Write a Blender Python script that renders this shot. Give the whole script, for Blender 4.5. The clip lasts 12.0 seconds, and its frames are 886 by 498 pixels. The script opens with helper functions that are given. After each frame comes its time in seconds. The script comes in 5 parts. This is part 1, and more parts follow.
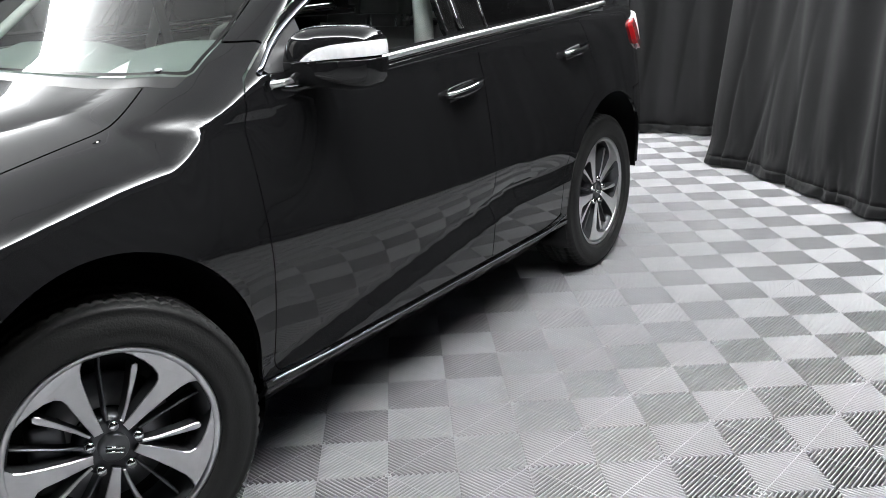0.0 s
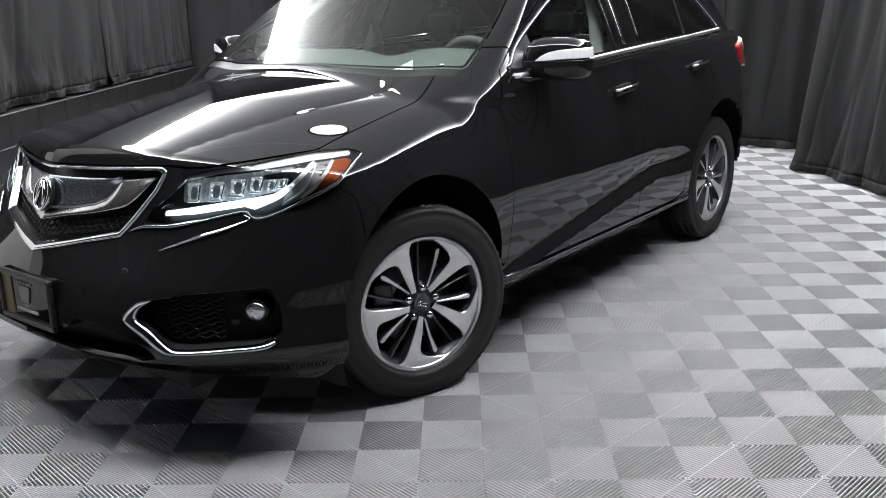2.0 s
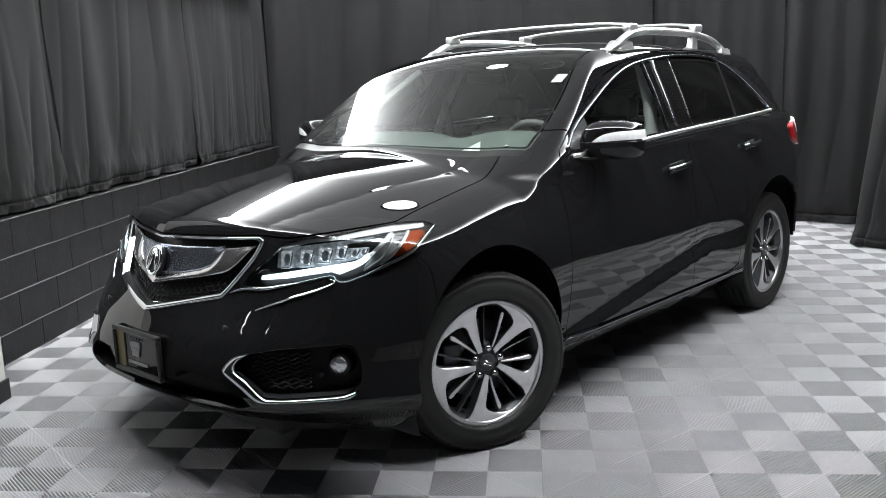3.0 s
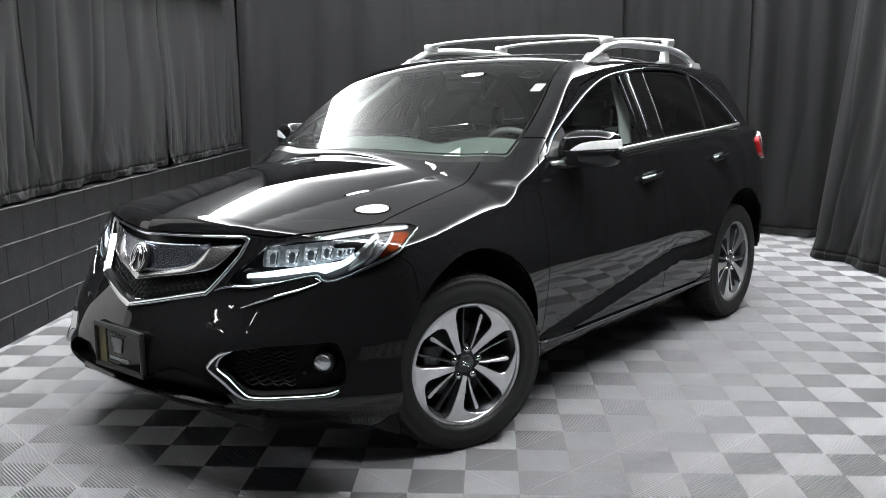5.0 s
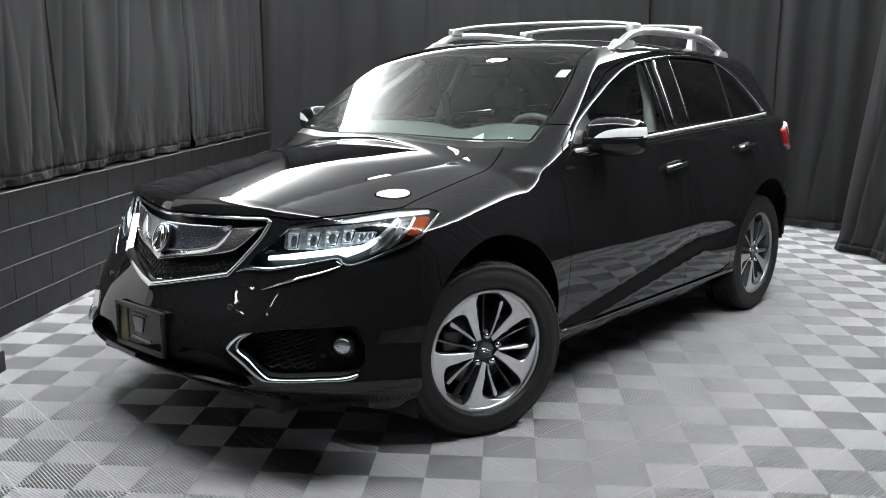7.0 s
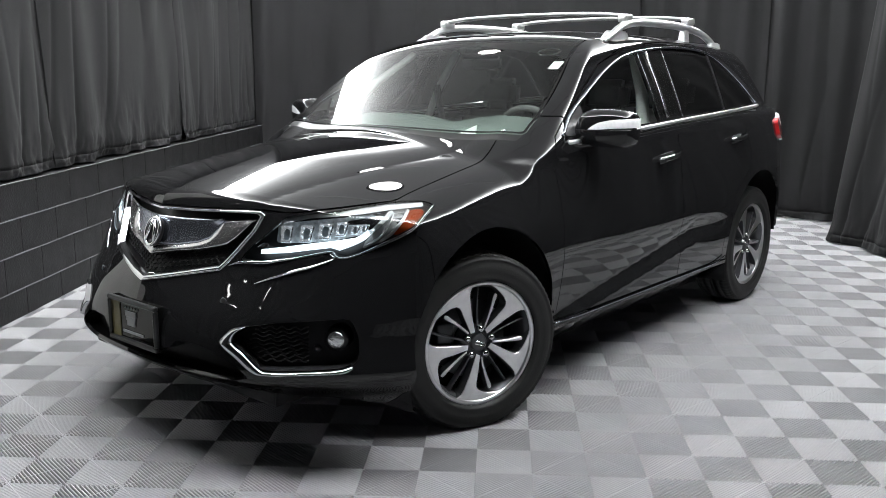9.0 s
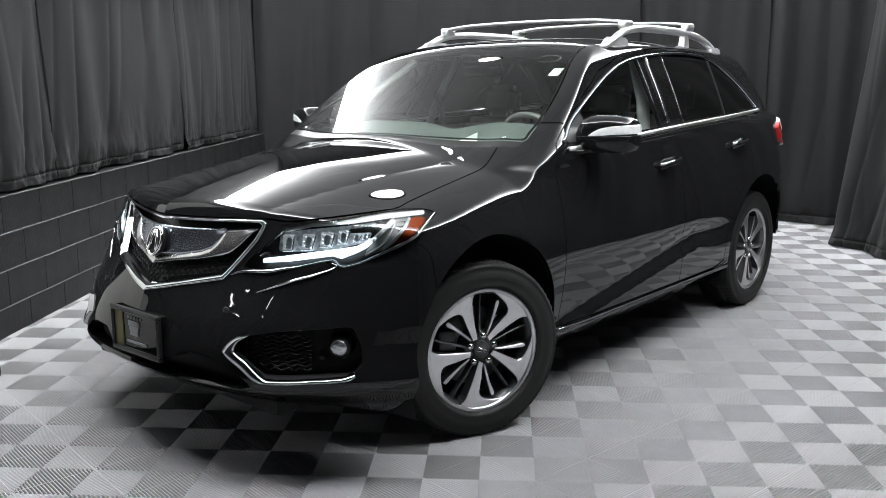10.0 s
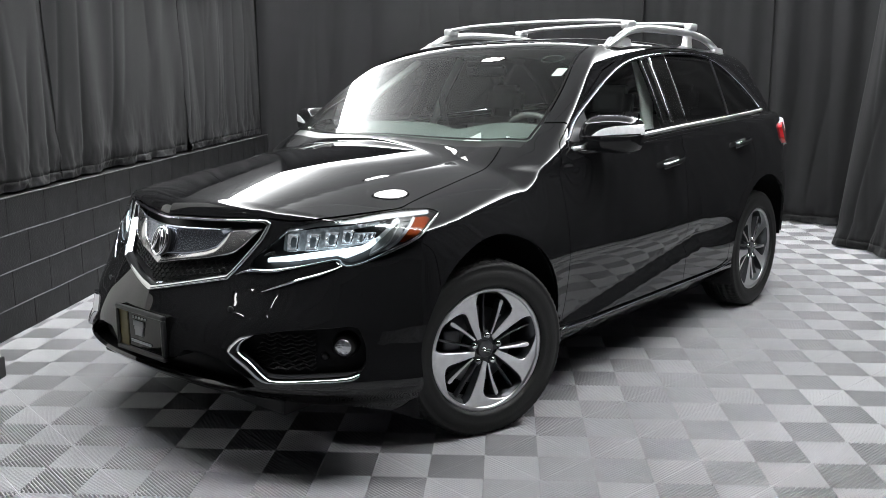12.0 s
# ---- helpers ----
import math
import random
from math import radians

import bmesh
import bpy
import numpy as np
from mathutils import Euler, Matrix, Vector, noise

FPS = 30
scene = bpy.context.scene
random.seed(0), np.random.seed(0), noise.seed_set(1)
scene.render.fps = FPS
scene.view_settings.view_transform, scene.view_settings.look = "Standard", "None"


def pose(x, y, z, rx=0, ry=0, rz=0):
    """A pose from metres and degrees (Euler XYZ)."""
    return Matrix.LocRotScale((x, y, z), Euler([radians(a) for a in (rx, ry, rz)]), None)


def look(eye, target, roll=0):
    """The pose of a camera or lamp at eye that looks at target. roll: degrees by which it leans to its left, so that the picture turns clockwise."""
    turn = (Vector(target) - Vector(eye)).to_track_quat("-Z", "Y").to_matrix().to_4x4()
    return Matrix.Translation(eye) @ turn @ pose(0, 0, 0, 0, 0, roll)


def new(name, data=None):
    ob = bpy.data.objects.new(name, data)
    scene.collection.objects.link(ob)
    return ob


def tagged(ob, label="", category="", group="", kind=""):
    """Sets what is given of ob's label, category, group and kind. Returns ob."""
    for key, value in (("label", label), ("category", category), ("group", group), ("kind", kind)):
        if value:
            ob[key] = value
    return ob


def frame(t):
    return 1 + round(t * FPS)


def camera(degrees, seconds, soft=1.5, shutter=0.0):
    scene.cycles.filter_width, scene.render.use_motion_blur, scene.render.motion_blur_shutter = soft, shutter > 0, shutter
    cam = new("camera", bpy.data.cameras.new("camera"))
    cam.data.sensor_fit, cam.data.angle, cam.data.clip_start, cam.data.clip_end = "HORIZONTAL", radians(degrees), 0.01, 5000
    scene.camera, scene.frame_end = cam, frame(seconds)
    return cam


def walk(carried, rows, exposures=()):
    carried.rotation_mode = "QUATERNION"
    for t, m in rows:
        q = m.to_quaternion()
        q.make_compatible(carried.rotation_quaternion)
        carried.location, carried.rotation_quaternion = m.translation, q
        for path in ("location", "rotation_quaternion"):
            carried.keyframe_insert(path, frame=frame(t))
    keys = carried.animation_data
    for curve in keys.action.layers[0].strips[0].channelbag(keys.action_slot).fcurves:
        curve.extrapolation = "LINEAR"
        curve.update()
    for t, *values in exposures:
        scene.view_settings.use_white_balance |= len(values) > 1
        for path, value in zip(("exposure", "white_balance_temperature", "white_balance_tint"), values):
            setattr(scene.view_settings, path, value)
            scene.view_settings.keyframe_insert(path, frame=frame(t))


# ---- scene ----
cam = camera(52.9, 12.0, soft=0.8)
PATH = [
    (0, (1.055, 2.513, 1.362), (-0.527, 1.447, 0.761), -2.1),
    (0.5, (1.433, 2.519, 1.383), (-0.194, 1.535, 0.762), -1.3),
    (1, (1.737, 2.618, 1.378), (0.19, 1.507, 0.767), -1.5),
    (1.5, (2.014, 2.72, 1.368), (0.497, 1.576, 0.743), -2.8),
    (2, (2.296, 2.767, 1.377), (0.775, 1.585, 0.84), -1.3),
    (2.5, (2.455, 2.83, 1.421), (1.017, 1.525, 0.94), -0.8),
    (3, (2.539, 2.962, 1.413), (1.079, 1.646, 1.046), -1.9),
    (3.2, (2.583, 2.952, 1.414), (1.093, 1.679, 1.013), -2.0),
    (4.8, (2.641, 2.958, 1.411), (1.129, 1.699, 1.052), -1.3),
    (5, (2.642, 2.95, 1.406), (1.123, 1.697, 1.055), -0.4),
    (5.5, (2.643, 2.938, 1.408), (1.141, 1.664, 1.062), 0.1),
    (6, (2.643, 2.938, 1.4), (1.143, 1.663, 1.05), 0.1),
    (6.5, (2.637, 2.936, 1.399), (1.143, 1.658, 1.031), 0.3),
    (8.5, (2.635, 2.925, 1.405), (1.156, 1.638, 1.011), 0.5),
    (9, (2.635, 2.923, 1.398), (1.138, 1.657, 1.001), 0.3),
    (9.5, (2.634, 2.928, 1.405), (1.131, 1.67, 1.007), -0.1),
    (10, (2.636, 2.93, 1.403), (1.141, 1.657, 1.02), -0.2),
    (10.5, (2.642, 2.943, 1.418), (1.154, 1.665, 1.03), 0.0),
    (11, (2.639, 2.928, 1.405), (1.149, 1.651, 1.017), -0.0),
    (11.5, (2.644, 2.936, 1.406), (1.157, 1.655, 1.023), -0.1),
    (12, (2.645, 2.93, 1.398), (1.154, 1.653, 1.018), -0.3),
]
walk(cam, [(t, look(eye, target, roll)) for t, eye, target, roll in PATH],
     exposures=[(0.0, 0.36), (1.0, 0.23), (2.0, 0.12), (3.0, 0.12), (12.0, 0.11)])

# ---- world and light ----
world = bpy.data.worlds.new("studio_dark")
world.use_nodes = True
world.node_tree.nodes["Background"].inputs[0].default_value = (0.02, 0.02, 0.022, 1)
world.node_tree.nodes["Background"].inputs[1].default_value = 0.3
scene.world = world
scene.view_settings.exposure = 0.0
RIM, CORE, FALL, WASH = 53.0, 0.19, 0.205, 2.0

# ---- materials ----


def material(name, colour, rough=0.5, metal=0.0, coat=0.0, spec=0.5, emit=None, power=0.0, alpha=1.0, trans=0.0, ior=1.45,
             var=0.0, var_scale=8.0, bump=0.0, bump_scale=60.0, sheen=0.0, rough_var=0.0):
    """A principled material with colour variation at two scales and fine relief."""
    m = bpy.data.materials.new(name)
    m.use_nodes = True
    nt = m.node_tree
    b = nt.nodes["Principled BSDF"]
    b.inputs["Base Color"].default_value = (*colour, 1)
    b.inputs["Roughness"].default_value = rough
    b.inputs["Metallic"].default_value = metal
    b.inputs["Coat Weight"].default_value = coat
    b.inputs["Coat Roughness"].default_value = 0.02
    b.inputs["Specular IOR Level"].default_value = spec
    b.inputs["IOR"].default_value = ior
    b.inputs["Transmission Weight"].default_value = trans
    b.inputs["Alpha"].default_value = alpha
    b.inputs["Sheen Weight"].default_value = sheen
    if emit:
        b.inputs["Emission Color"].default_value = (*emit, 1)
        b.inputs["Emission Strength"].default_value = power
    if var or bump or rough_var:
        co = nt.nodes.new("ShaderNodeTexCoord")
        n1 = nt.nodes.new("ShaderNodeTexNoise")
        n1.inputs["Scale"].default_value = var_scale
        n1.inputs["Detail"].default_value = 6
        n2 = nt.nodes.new("ShaderNodeTexNoise")
        n2.inputs["Scale"].default_value = bump_scale
        n2.inputs["Detail"].default_value = 4
        nt.links.new(co.outputs["Object"], n1.inputs["Vector"])
        nt.links.new(co.outputs["Object"], n2.inputs["Vector"])
        add = nt.nodes.new("ShaderNodeMath")
        add.operation = "MULTIPLY_ADD"
        add.inputs[1].default_value = 0.35
        nt.links.new(n2.outputs["Fac"], add.inputs[0])
        nt.links.new(n1.outputs["Fac"], add.inputs[2])
        if var:
            ramp = nt.nodes.new("ShaderNodeMapRange")
            ramp.inputs[1].default_value, ramp.inputs[2].default_value = 0.35, 1.0
            ramp.inputs[3].default_value, ramp.inputs[4].default_value = 1 - var, 1 + var
            nt.links.new(add.outputs[0], ramp.inputs[0])
            mix = nt.nodes.new("ShaderNodeVectorMath")
            mix.operation = "SCALE"
            mix.inputs[0].default_value = colour
            nt.links.new(ramp.outputs[0], mix.inputs["Scale"])
            nt.links.new(mix.outputs[0], b.inputs["Base Color"])
        if rough_var:
            rr = nt.nodes.new("ShaderNodeMapRange")
            rr.inputs[1].default_value, rr.inputs[2].default_value = 0.35, 1.0
            rr.inputs[3].default_value, rr.inputs[4].default_value = rough - rough_var, rough + rough_var
            nt.links.new(add.outputs[0], rr.inputs[0])
            nt.links.new(rr.outputs[0], b.inputs["Roughness"])
        if bump:
            bp = nt.nodes.new("ShaderNodeBump")
            bp.inputs["Strength"].default_value = bump
            bp.inputs["Distance"].default_value = 0.004
            nt.links.new(n2.outputs["Fac"], bp.inputs["Height"])
            nt.links.new(bp.outputs[0], b.inputs["Normal"])
    return m


M_RIB = material("grey_polypropylene", (0.41, 0.41, 0.423), rough=0.30, spec=0.75, var=0.10, var_scale=3.0, bump=0.15, bump_scale=150)
M_SUB = material("subfloor_dark", (0.004, 0.004, 0.004), rough=0.95, var=0.3, var_scale=5)
M_BLOCK = material("black_painted_block", (0.0085, 0.0085, 0.0092), rough=0.5, var=0.25, var_scale=7, bump=0.7, bump_scale=90, rough_var=0.1)
M_MORTAR = material("black_painted_mortar", (0.007, 0.007, 0.0075), rough=0.6, var=0.25, bump=0.5)
M_CLOTH = material("black_drape", (0.0054, 0.0053, 0.0063), rough=0.8, var=0.45, var_scale=2.2, bump=0.25, bump_scale=240, sheen=0.045)
M_CEIL = material("black_ceiling", (0.02, 0.02, 0.021), rough=0.9, var=0.2)
M_GREYWALL = material("grey_painted_wall", (0.08, 0.08, 0.086), rough=0.7, var=0.2, var_scale=2, bump=0.2)
M_ALU = material("black_aluminium", (0.03, 0.03, 0.03), rough=0.45, metal=0.6, var=0.1)

# ---- mesh tools ----


def mesh_object(name, verts, faces, mats, smooth=False, parent=None, label=""):
    me = bpy.data.meshes.new(name)
    me.from_pydata([tuple(v) for v in verts], [], [tuple(f) for f in faces])
    for m in (mats if isinstance(mats, (list, tuple)) else [mats]):
        me.materials.append(m)
    if smooth:
        me.shade_smooth()
    me.update()
    ob = new(name, me)
    if parent is not None:
        ob.parent = parent
    if label:
        ob["label"] = label
    return ob


def part(name, bm, mat, parent, label="", smooth=False):
    """Links a bmesh as one mesh object under its thing or part."""
    me = bpy.data.meshes.new(name)
    bm.normal_update()
    bm.to_mesh(me)
    bm.free()
    me.materials.append(mat)
    if smooth:
        me.shade_smooth()
    ob = new(name, me)
    if parent is not None:
        ob.parent = parent
    if label:
        ob["label"] = label
    return ob


def add_box(bm, lo, hi, bevel=0.0, m=None):
    r = bmesh.ops.create_cube(bm, size=1.0)
    vs = r["verts"]
    c = [(a + b) / 2 for a, b in zip(lo, hi)]
    s = [b - a for a, b in zip(lo, hi)]
    bmesh.ops.transform(bm, matrix=Matrix.Translation(c) @ Matrix.Diagonal((*s, 1)), verts=vs)
    if bevel:
        es = list({e for v in vs for e in v.link_edges})
        r2 = bmesh.ops.bevel(bm, geom=es, offset=bevel, segments=2, affect="EDGES", profile=0.5)
        vs = list({v for f in r2["faces"] for v in f.verts} | {v for v in vs if v.is_valid})
    if m is not None:
        bmesh.ops.transform(bm, matrix=m, verts=vs)
    return vs


def tube(name, pts, radius, mat, parent=None, label="", res=4, cyclic=False, flat=1.0):
    """A round bar along points, as a real mesh swept with parallel frames."""
    pts = [Vector(p) for p in pts]
    n, k = len(pts), max(6, res * 2)
    verts, faces = [], []
    up = None
    for i, p in enumerate(pts):
        a = pts[(i - 1) % n] if (i or cyclic) else p
        b = pts[(i + 1) % n] if (i < n - 1 or cyclic) else p
        t = (b - a).normalized()
        if up is None:
            up = t.orthogonal().normalized() if abs(t.z) > 0.9 else Vector((0, 0, 1))
        side = t.cross(up).normalized()
        upv = side.cross(t).normalized()
        rad = radius[i] if isinstance(radius, (list, tuple)) else radius
        for j in range(k):
            w = 2 * math.pi * j / k
            verts.append(p + side * math.cos(w) * rad + upv * math.sin(w) * rad * flat)
    for i in range(n if cyclic else n - 1):
        for j in range(k):
            i2 = (i + 1) % n
            faces.append((i * k + j, i * k + (j + 1) % k, i2 * k + (j + 1) % k, i2 * k + j))
    if not cyclic:
        faces.append(tuple(range(k - 1, -1, -1)))
        faces.append(tuple((n - 1) * k + j for j in range(k)))
    return mesh_object(name, verts, faces, mat, True, parent, label)


def spline(pts, n):
    """Catmull-Rom points through pts."""
    p = [Vector(q) for q in pts]
    p = [2 * p[0] - p[1]] + p + [2 * p[-1] - p[-2]]
    out = []
    seg = len(p) - 3
    for i in range(n):
        s = i / (n - 1) * seg
        k = min(int(s), seg - 1)
        f = s - k
        a, b, c, d = p[k:k + 4]
        out.append(0.5 * ((2 * b) + (c - a) * f + (2 * a - 5 * b + 4 * c - d) * f * f + (3 * b - a - 3 * c + d) * f ** 3))
    return out


# ---- floor, walls, ceiling ----
# the room's own axes: v runs along the block wall, u across from it
ANG = math.atan2(0.24, 0.324)
VH = Vector((math.cos(ANG), math.sin(ANG), 0))
UH = Vector((-math.sin(ANG), math.cos(ANG), 0))
ORIGIN = Vector((-0.722, 0.847, 0))
SQ = 0.2
WALL_U = -1.93


def room(u, v, z=0.0):
    return UH * u + VH * v + Vector((0, 0, z))


ROOM_M = Matrix(((VH.x, UH.x, 0, 0), (VH.y, UH.y, 0, 0), (0, 0, 1, 0), (0, 0, 0, 1)))


def ribs_of_square(cx, cy, flip, half, n=12, depth=0.015):
    """Diagonal ribs of one square, clipped to it: rounded tops on straight flanks, open between."""
    verts, faces = [], []
    s = half - 0.0004
    step = 4 * s / (2 * n)
    layers = ((0.06, 0.0), (0.13, -0.0006), (0.195, -0.0018), (0.235, -0.0042), (0.235, -depth))

    def line(c):
        c = min(2 * s, max(-2 * s, c))
        return [(c - s, s), (s, c - s)] if c >= 0 else [(-s, c + s), (c + s, -s)]
    for i in range(2 * n):
        c = -2 * s + (i + 0.5) * step
        i0 = len(verts)
        rows = [line(c - w * step) + [z] for w, z in reversed(layers)] + [line(c + w * step) + [z] for w, z in layers]
        for p, q, z in rows:
            for x, y in (p, q):
                verts.append((cx + (-x if flip else x), cy + y, z))
        for k in range(len(rows) - 1):
            a = i0 + 2 * k
            faces.append((a, a + 1, a + 3, a + 2) if flip else (a + 1, a, a + 2, a + 3))
    # the bar that crosses the ribs beneath their tops
    t = 0.0022
    q = [(-s, -s + t), (-s + t, -s), (s, s - t), (s - t, s)]
    if flip:
        q = [(-x, y) for x, y in q][::-1]
    i0 = len(verts)
    verts += [(cx + x, cy + y, -0.0008) for x, y in q]
    faces.append((i0, i0 + 1, i0 + 2, i0 + 3))
    return verts, faces


def tile_geometry():
    verts, faces = [], []
    for i in (0, 1):
        for j in (0, 1):
            v, f = ribs_of_square((i - 0.5) * SQ, (j - 0.5) * SQ, (i + j) % 2 == 1, SQ / 2)
            n0 = len(verts)
            verts += v
            faces += [tuple(n0 + q for q in ff) for ff in f]
    return verts, faces


def tile_mesh(name):
    v, f = tile_geometry()
    me = bpy.data.meshes.new(name)
    me.from_pydata(v, [], f)
    me.materials.append(M_RIB)
    me.update()
    return me


U0, U1, V0, V1 = -1.93, 7.2, -7.6, 7.0
floor = mesh_object("floor", [room(u, v, -0.017) for u, v in ((U0 - .3, V0 - 1), (U0 - .3, V1 + 1), (U1 + 1, V1 + 1), (U1 + 1, V0 - 1))],
                    [(0, 1, 2, 3)], M_SUB)
tagged(floor, "light grey ribbed plastic interlocking tiles in a chequer of slanted ribs", "floor", kind="structure")

PARITY = 0


def build_tiles():
    me = tile_mesh("floor_tile")
    base_u, base_v = ORIGIN.dot(UH), ORIGIN.dot(VH)
    near, far = [], []
    for i in range(-14, 24):
        for j in range(-22, 20):
            u = base_u + (2 * i + 1 + PARITY) * SQ
            v = base_v + (2 * j + 1) * SQ
            if not (U0 - 0.2 < u < U1 and V0 < v < V1):
                continue
            p = room(u, v)
            (near if (-2.4 < p.x < 2.2 and -2.6 < p.y < 3.4) else far).append(p)
    near.sort(key=lambda p: (p - Vector((0.2, 1.0, 0))).length)
    far += near[290:]
    for p in near[:290]:
        ob = new("floor_tile", me)
        ob.parent = floor
        ob.matrix_basis = Matrix.Translation(p) @ ROOM_M.to_3x3().to_4x4()
    v, f = tile_geometry()
    va = np.array(v)
    rot = np.array(ROOM_M.to_3x3())
    va = va @ rot.T
    allv = np.concatenate([va + np.array(p) for p in far])
    fa = np.array(f)
    allf = np.concatenate([fa + k * len(v) for k in range(len(far))])
    ob = mesh_object("floor_tiles", allv, allf.tolist(), M_RIB, parent=floor)
    ob["kind"] = "stuff"


build_tiles()

# block wall with ledge
WALL_TOP = 0.765


def build_block_wall():
    bm = bmesh.new()
    add_box(bm, (V0 - 0.4, WALL_U - 0.22, -0.02), (5.5, WALL_U - 0.006, WALL_TOP - 0.004), m=ROOM_M)
    wall = part("wall_block", bm, M_MORTAR, None)
    tagged(wall, "low black-painted concrete block wall below the drapes", "wall", kind="structure")
    me_cache = {}
    zs = [-0.045, 0.157, 0.358, 0.56, 0.762]
    for r in range(4):
        z0, z1 = zs[r] + 0.004, zs[r + 1] - 0.004
        off = 0.2 if r % 2 else 0.0
        for k in range(-19, 14):
            v = k * 0.405 + off + 0.06
            key = r
            if key not in me_cache:
                b = bmesh.new()
                add_box(b, (-0.2008, -0.03, max(z0, -0.01)), (0.2008, 0.0, z1), bevel=0.003)
                me = bpy.data.meshes.new("block")
                b.to_mesh(me)
                b.free()
                me.materials.append(M_BLOCK)
                me_cache[key] = me
            ob = new("block", me_cache[key])
            ob.parent = wall
            ob.matrix_basis = ROOM_M @ Matrix.Translation((v, WALL_U, 0))
    return wall


wall_block = build_block_wall()
# pale lines where the courses meet: light caught on block edges, put into colour
M_EDGE = material("joint_highlight_grey", (0.16, 0.16, 0.165), rough=0.5, var=0.6, var_scale=9)
for zc in (0.157, 0.358, 0.560, 0.7625):
    pts = [ROOM_M @ Vector((5.4 - 12.4 * i / 60, WALL_U + 0.0005, zc + 0.0015 * math.sin(i * 2.1))) for i in range(61)]
    tube("joint_edge", pts, 0.0032, M_EDGE, wall_block, "pale line painted for the light caught on the joint edge", 3)


def curtain(path, z0, z1, label, folds, amp, seed, lean=(0.0, 0.0)):
    """A hanging drape along a plan path, with wide soft folds and a bunched hem."""
    rnd = random.Random(seed)
    nu, nv = 230, 44
    pts = spline([(*p, 0) for p in path], nu)
    ph = [(rnd.uniform(0, 6.28), rnd.uniform(0.5, 2.0) * folds, rnd.uniform(0.3, 1.0)) for _ in range(5)]
    tot = sum(a for _, _, a in ph)
    size = sum((pts[i + 1] - pts[i]).length for i in range(nu - 1))
    verts, faces = [], []
    for j in range(nv + 1):
        h = (j / nv) ** 1.7
        for i, p in enumerate(pts):
            s = i / (nu - 1)
            a, b = pts[max(0, i - 1)], pts[min(nu - 1, i + 1)]
            t = (b - a).normalized()
            nrm = Vector((-t.y, t.x, 0))
            w = sum(q * math.sin(2 * math.pi * fr * (s + 0.03 * math.sin(2.2 * h + pq)) + pq) for pq, fr, q in ph) / tot
            d = amp * w * (0.75 + 0.25 * (1 - h)) + 0.012 * noise.noise(Vector((s * size * 1.6, h * 4, seed * 3.1)))
            # crumpled cloth over the hem, with loose creases that fade upwards
            low = math.exp(-(z1 - z0) * h / 0.17)
            mid = math.exp(-(z1 - z0) * h / 0.9)
            up = (z1 - z0) * h
            d += low * (0.040 * noise.noise(Vector((s * size * 6, up * 7, seed * 1.7))) + 0.022 * noise.noise(Vector((s * size * 15, up * 16, seed))) + 0.010 * noise.noise(Vector((s * size * 34, up * 30, seed))))
            crease = noise.noise(Vector((s * size * 4.2 - up * 0.55, up * 0.5, seed * 2.3)))
            d += 0.030 * mid * (1 - abs(crease)) ** 6 + 0.007 * (1 - abs(noise.noise(Vector((s * size * 2.3 + up * 0.2, up * 0.25, seed * 5.1))))) ** 8
            z = z0 + (z1 - z0) * h
            if j == 0:
                z += 0.010 * noise.noise(Vector((s * size * 5, 0, seed))) + 0.006 * w
            slide = lean[0] * (1 - s) + lean[1] * s
            verts.append(p + nrm * d + t * slide * h + Vector((0, 0, z)))
    for j in range(nv):
        for i in range(nu - 1):
            a = j * nu + i
            faces.append((a, a + 1, a + nu + 1, a + nu))
    cut = 4 * (nu - 1)
    ob = mesh_object("drape", verts[4 * nu:], [tuple(q - 4 * nu for q in f) for f in faces[cut:]], M_CLOTH, True)
    md = ob.modifiers.new("cloth", "SOLIDIFY")
    md.thickness = 0.004
    hem = mesh_object("hem", verts[:5 * nu], faces[:cut], M_CLOTH, True, ob, "bunched hem")
    md = hem.modifiers.new("cloth", "SOLIDIFY")
    md.thickness = 0.004
    return tagged(ob, label, "curtain", "studio drapes")


CEIL = 3.9


def uv2(u, v):
    p = room(u, v)
    return (p.x, p.y)


LAB = "long black drape hanging in soft folds above a block wall"
edges = [3.0, 0.8, -1.53, -3.78, -6.1]
for k in range(4):
    a, b = edges[k], edges[k + 1]
    curtain([uv2(WALL_U - 0.05, a), uv2(WALL_U - 0.045, (a + b) / 2), uv2(WALL_U - 0.065, b - 0.06)], 0.776, CEIL, LAB, 3.0, 0.034, 3 + k, (-0.22, -0.22))
curtain([uv2(WALL_U - 0.05, 5.4), uv2(WALL_U - 0.05, 3.05)], 0.776, CEIL, LAB, 3.0, 0.034, 21, (-0.22, -0.22))
LABB = "black floor-length drape hanging behind the car"
back = [(-3.75, -5.25), (-4.35, -4.9), (-4.85, -3.9), (-5.25, -2.7), (-5.62, -1.5), (-5.9, -0.3), (-6.02, 0.55), (-6.0, 1.4)]
for k, (i, j) in enumerate(((0, 3), (2, 4), (4, 5), (5, 7))):
    curtain(back[i:j + 1] if j - i > 1 else [back[i], ((back[i][0] + back[j][0]) / 2, (back[i][1] + back[j][1]) / 2), back[j]], 0.012, CEIL, LABB, 4, 0.05, 40 + k)
right = [(-5.0, 0.66), (-4.72, 1.1), (-4.3, 1.52), (-3.95, 1.95), (-3.6, 2.6), (-3.2, 3.6), (-2.6, 4.8), (-1.4, 6.0), (0.4, 6.8)]
LABR = "black floor-length drape with loose folds at its hem"
curtain(right[0:4], 0.012, CEIL, LABR, 3.5, 0.05, 61, (0.55, 0.2))
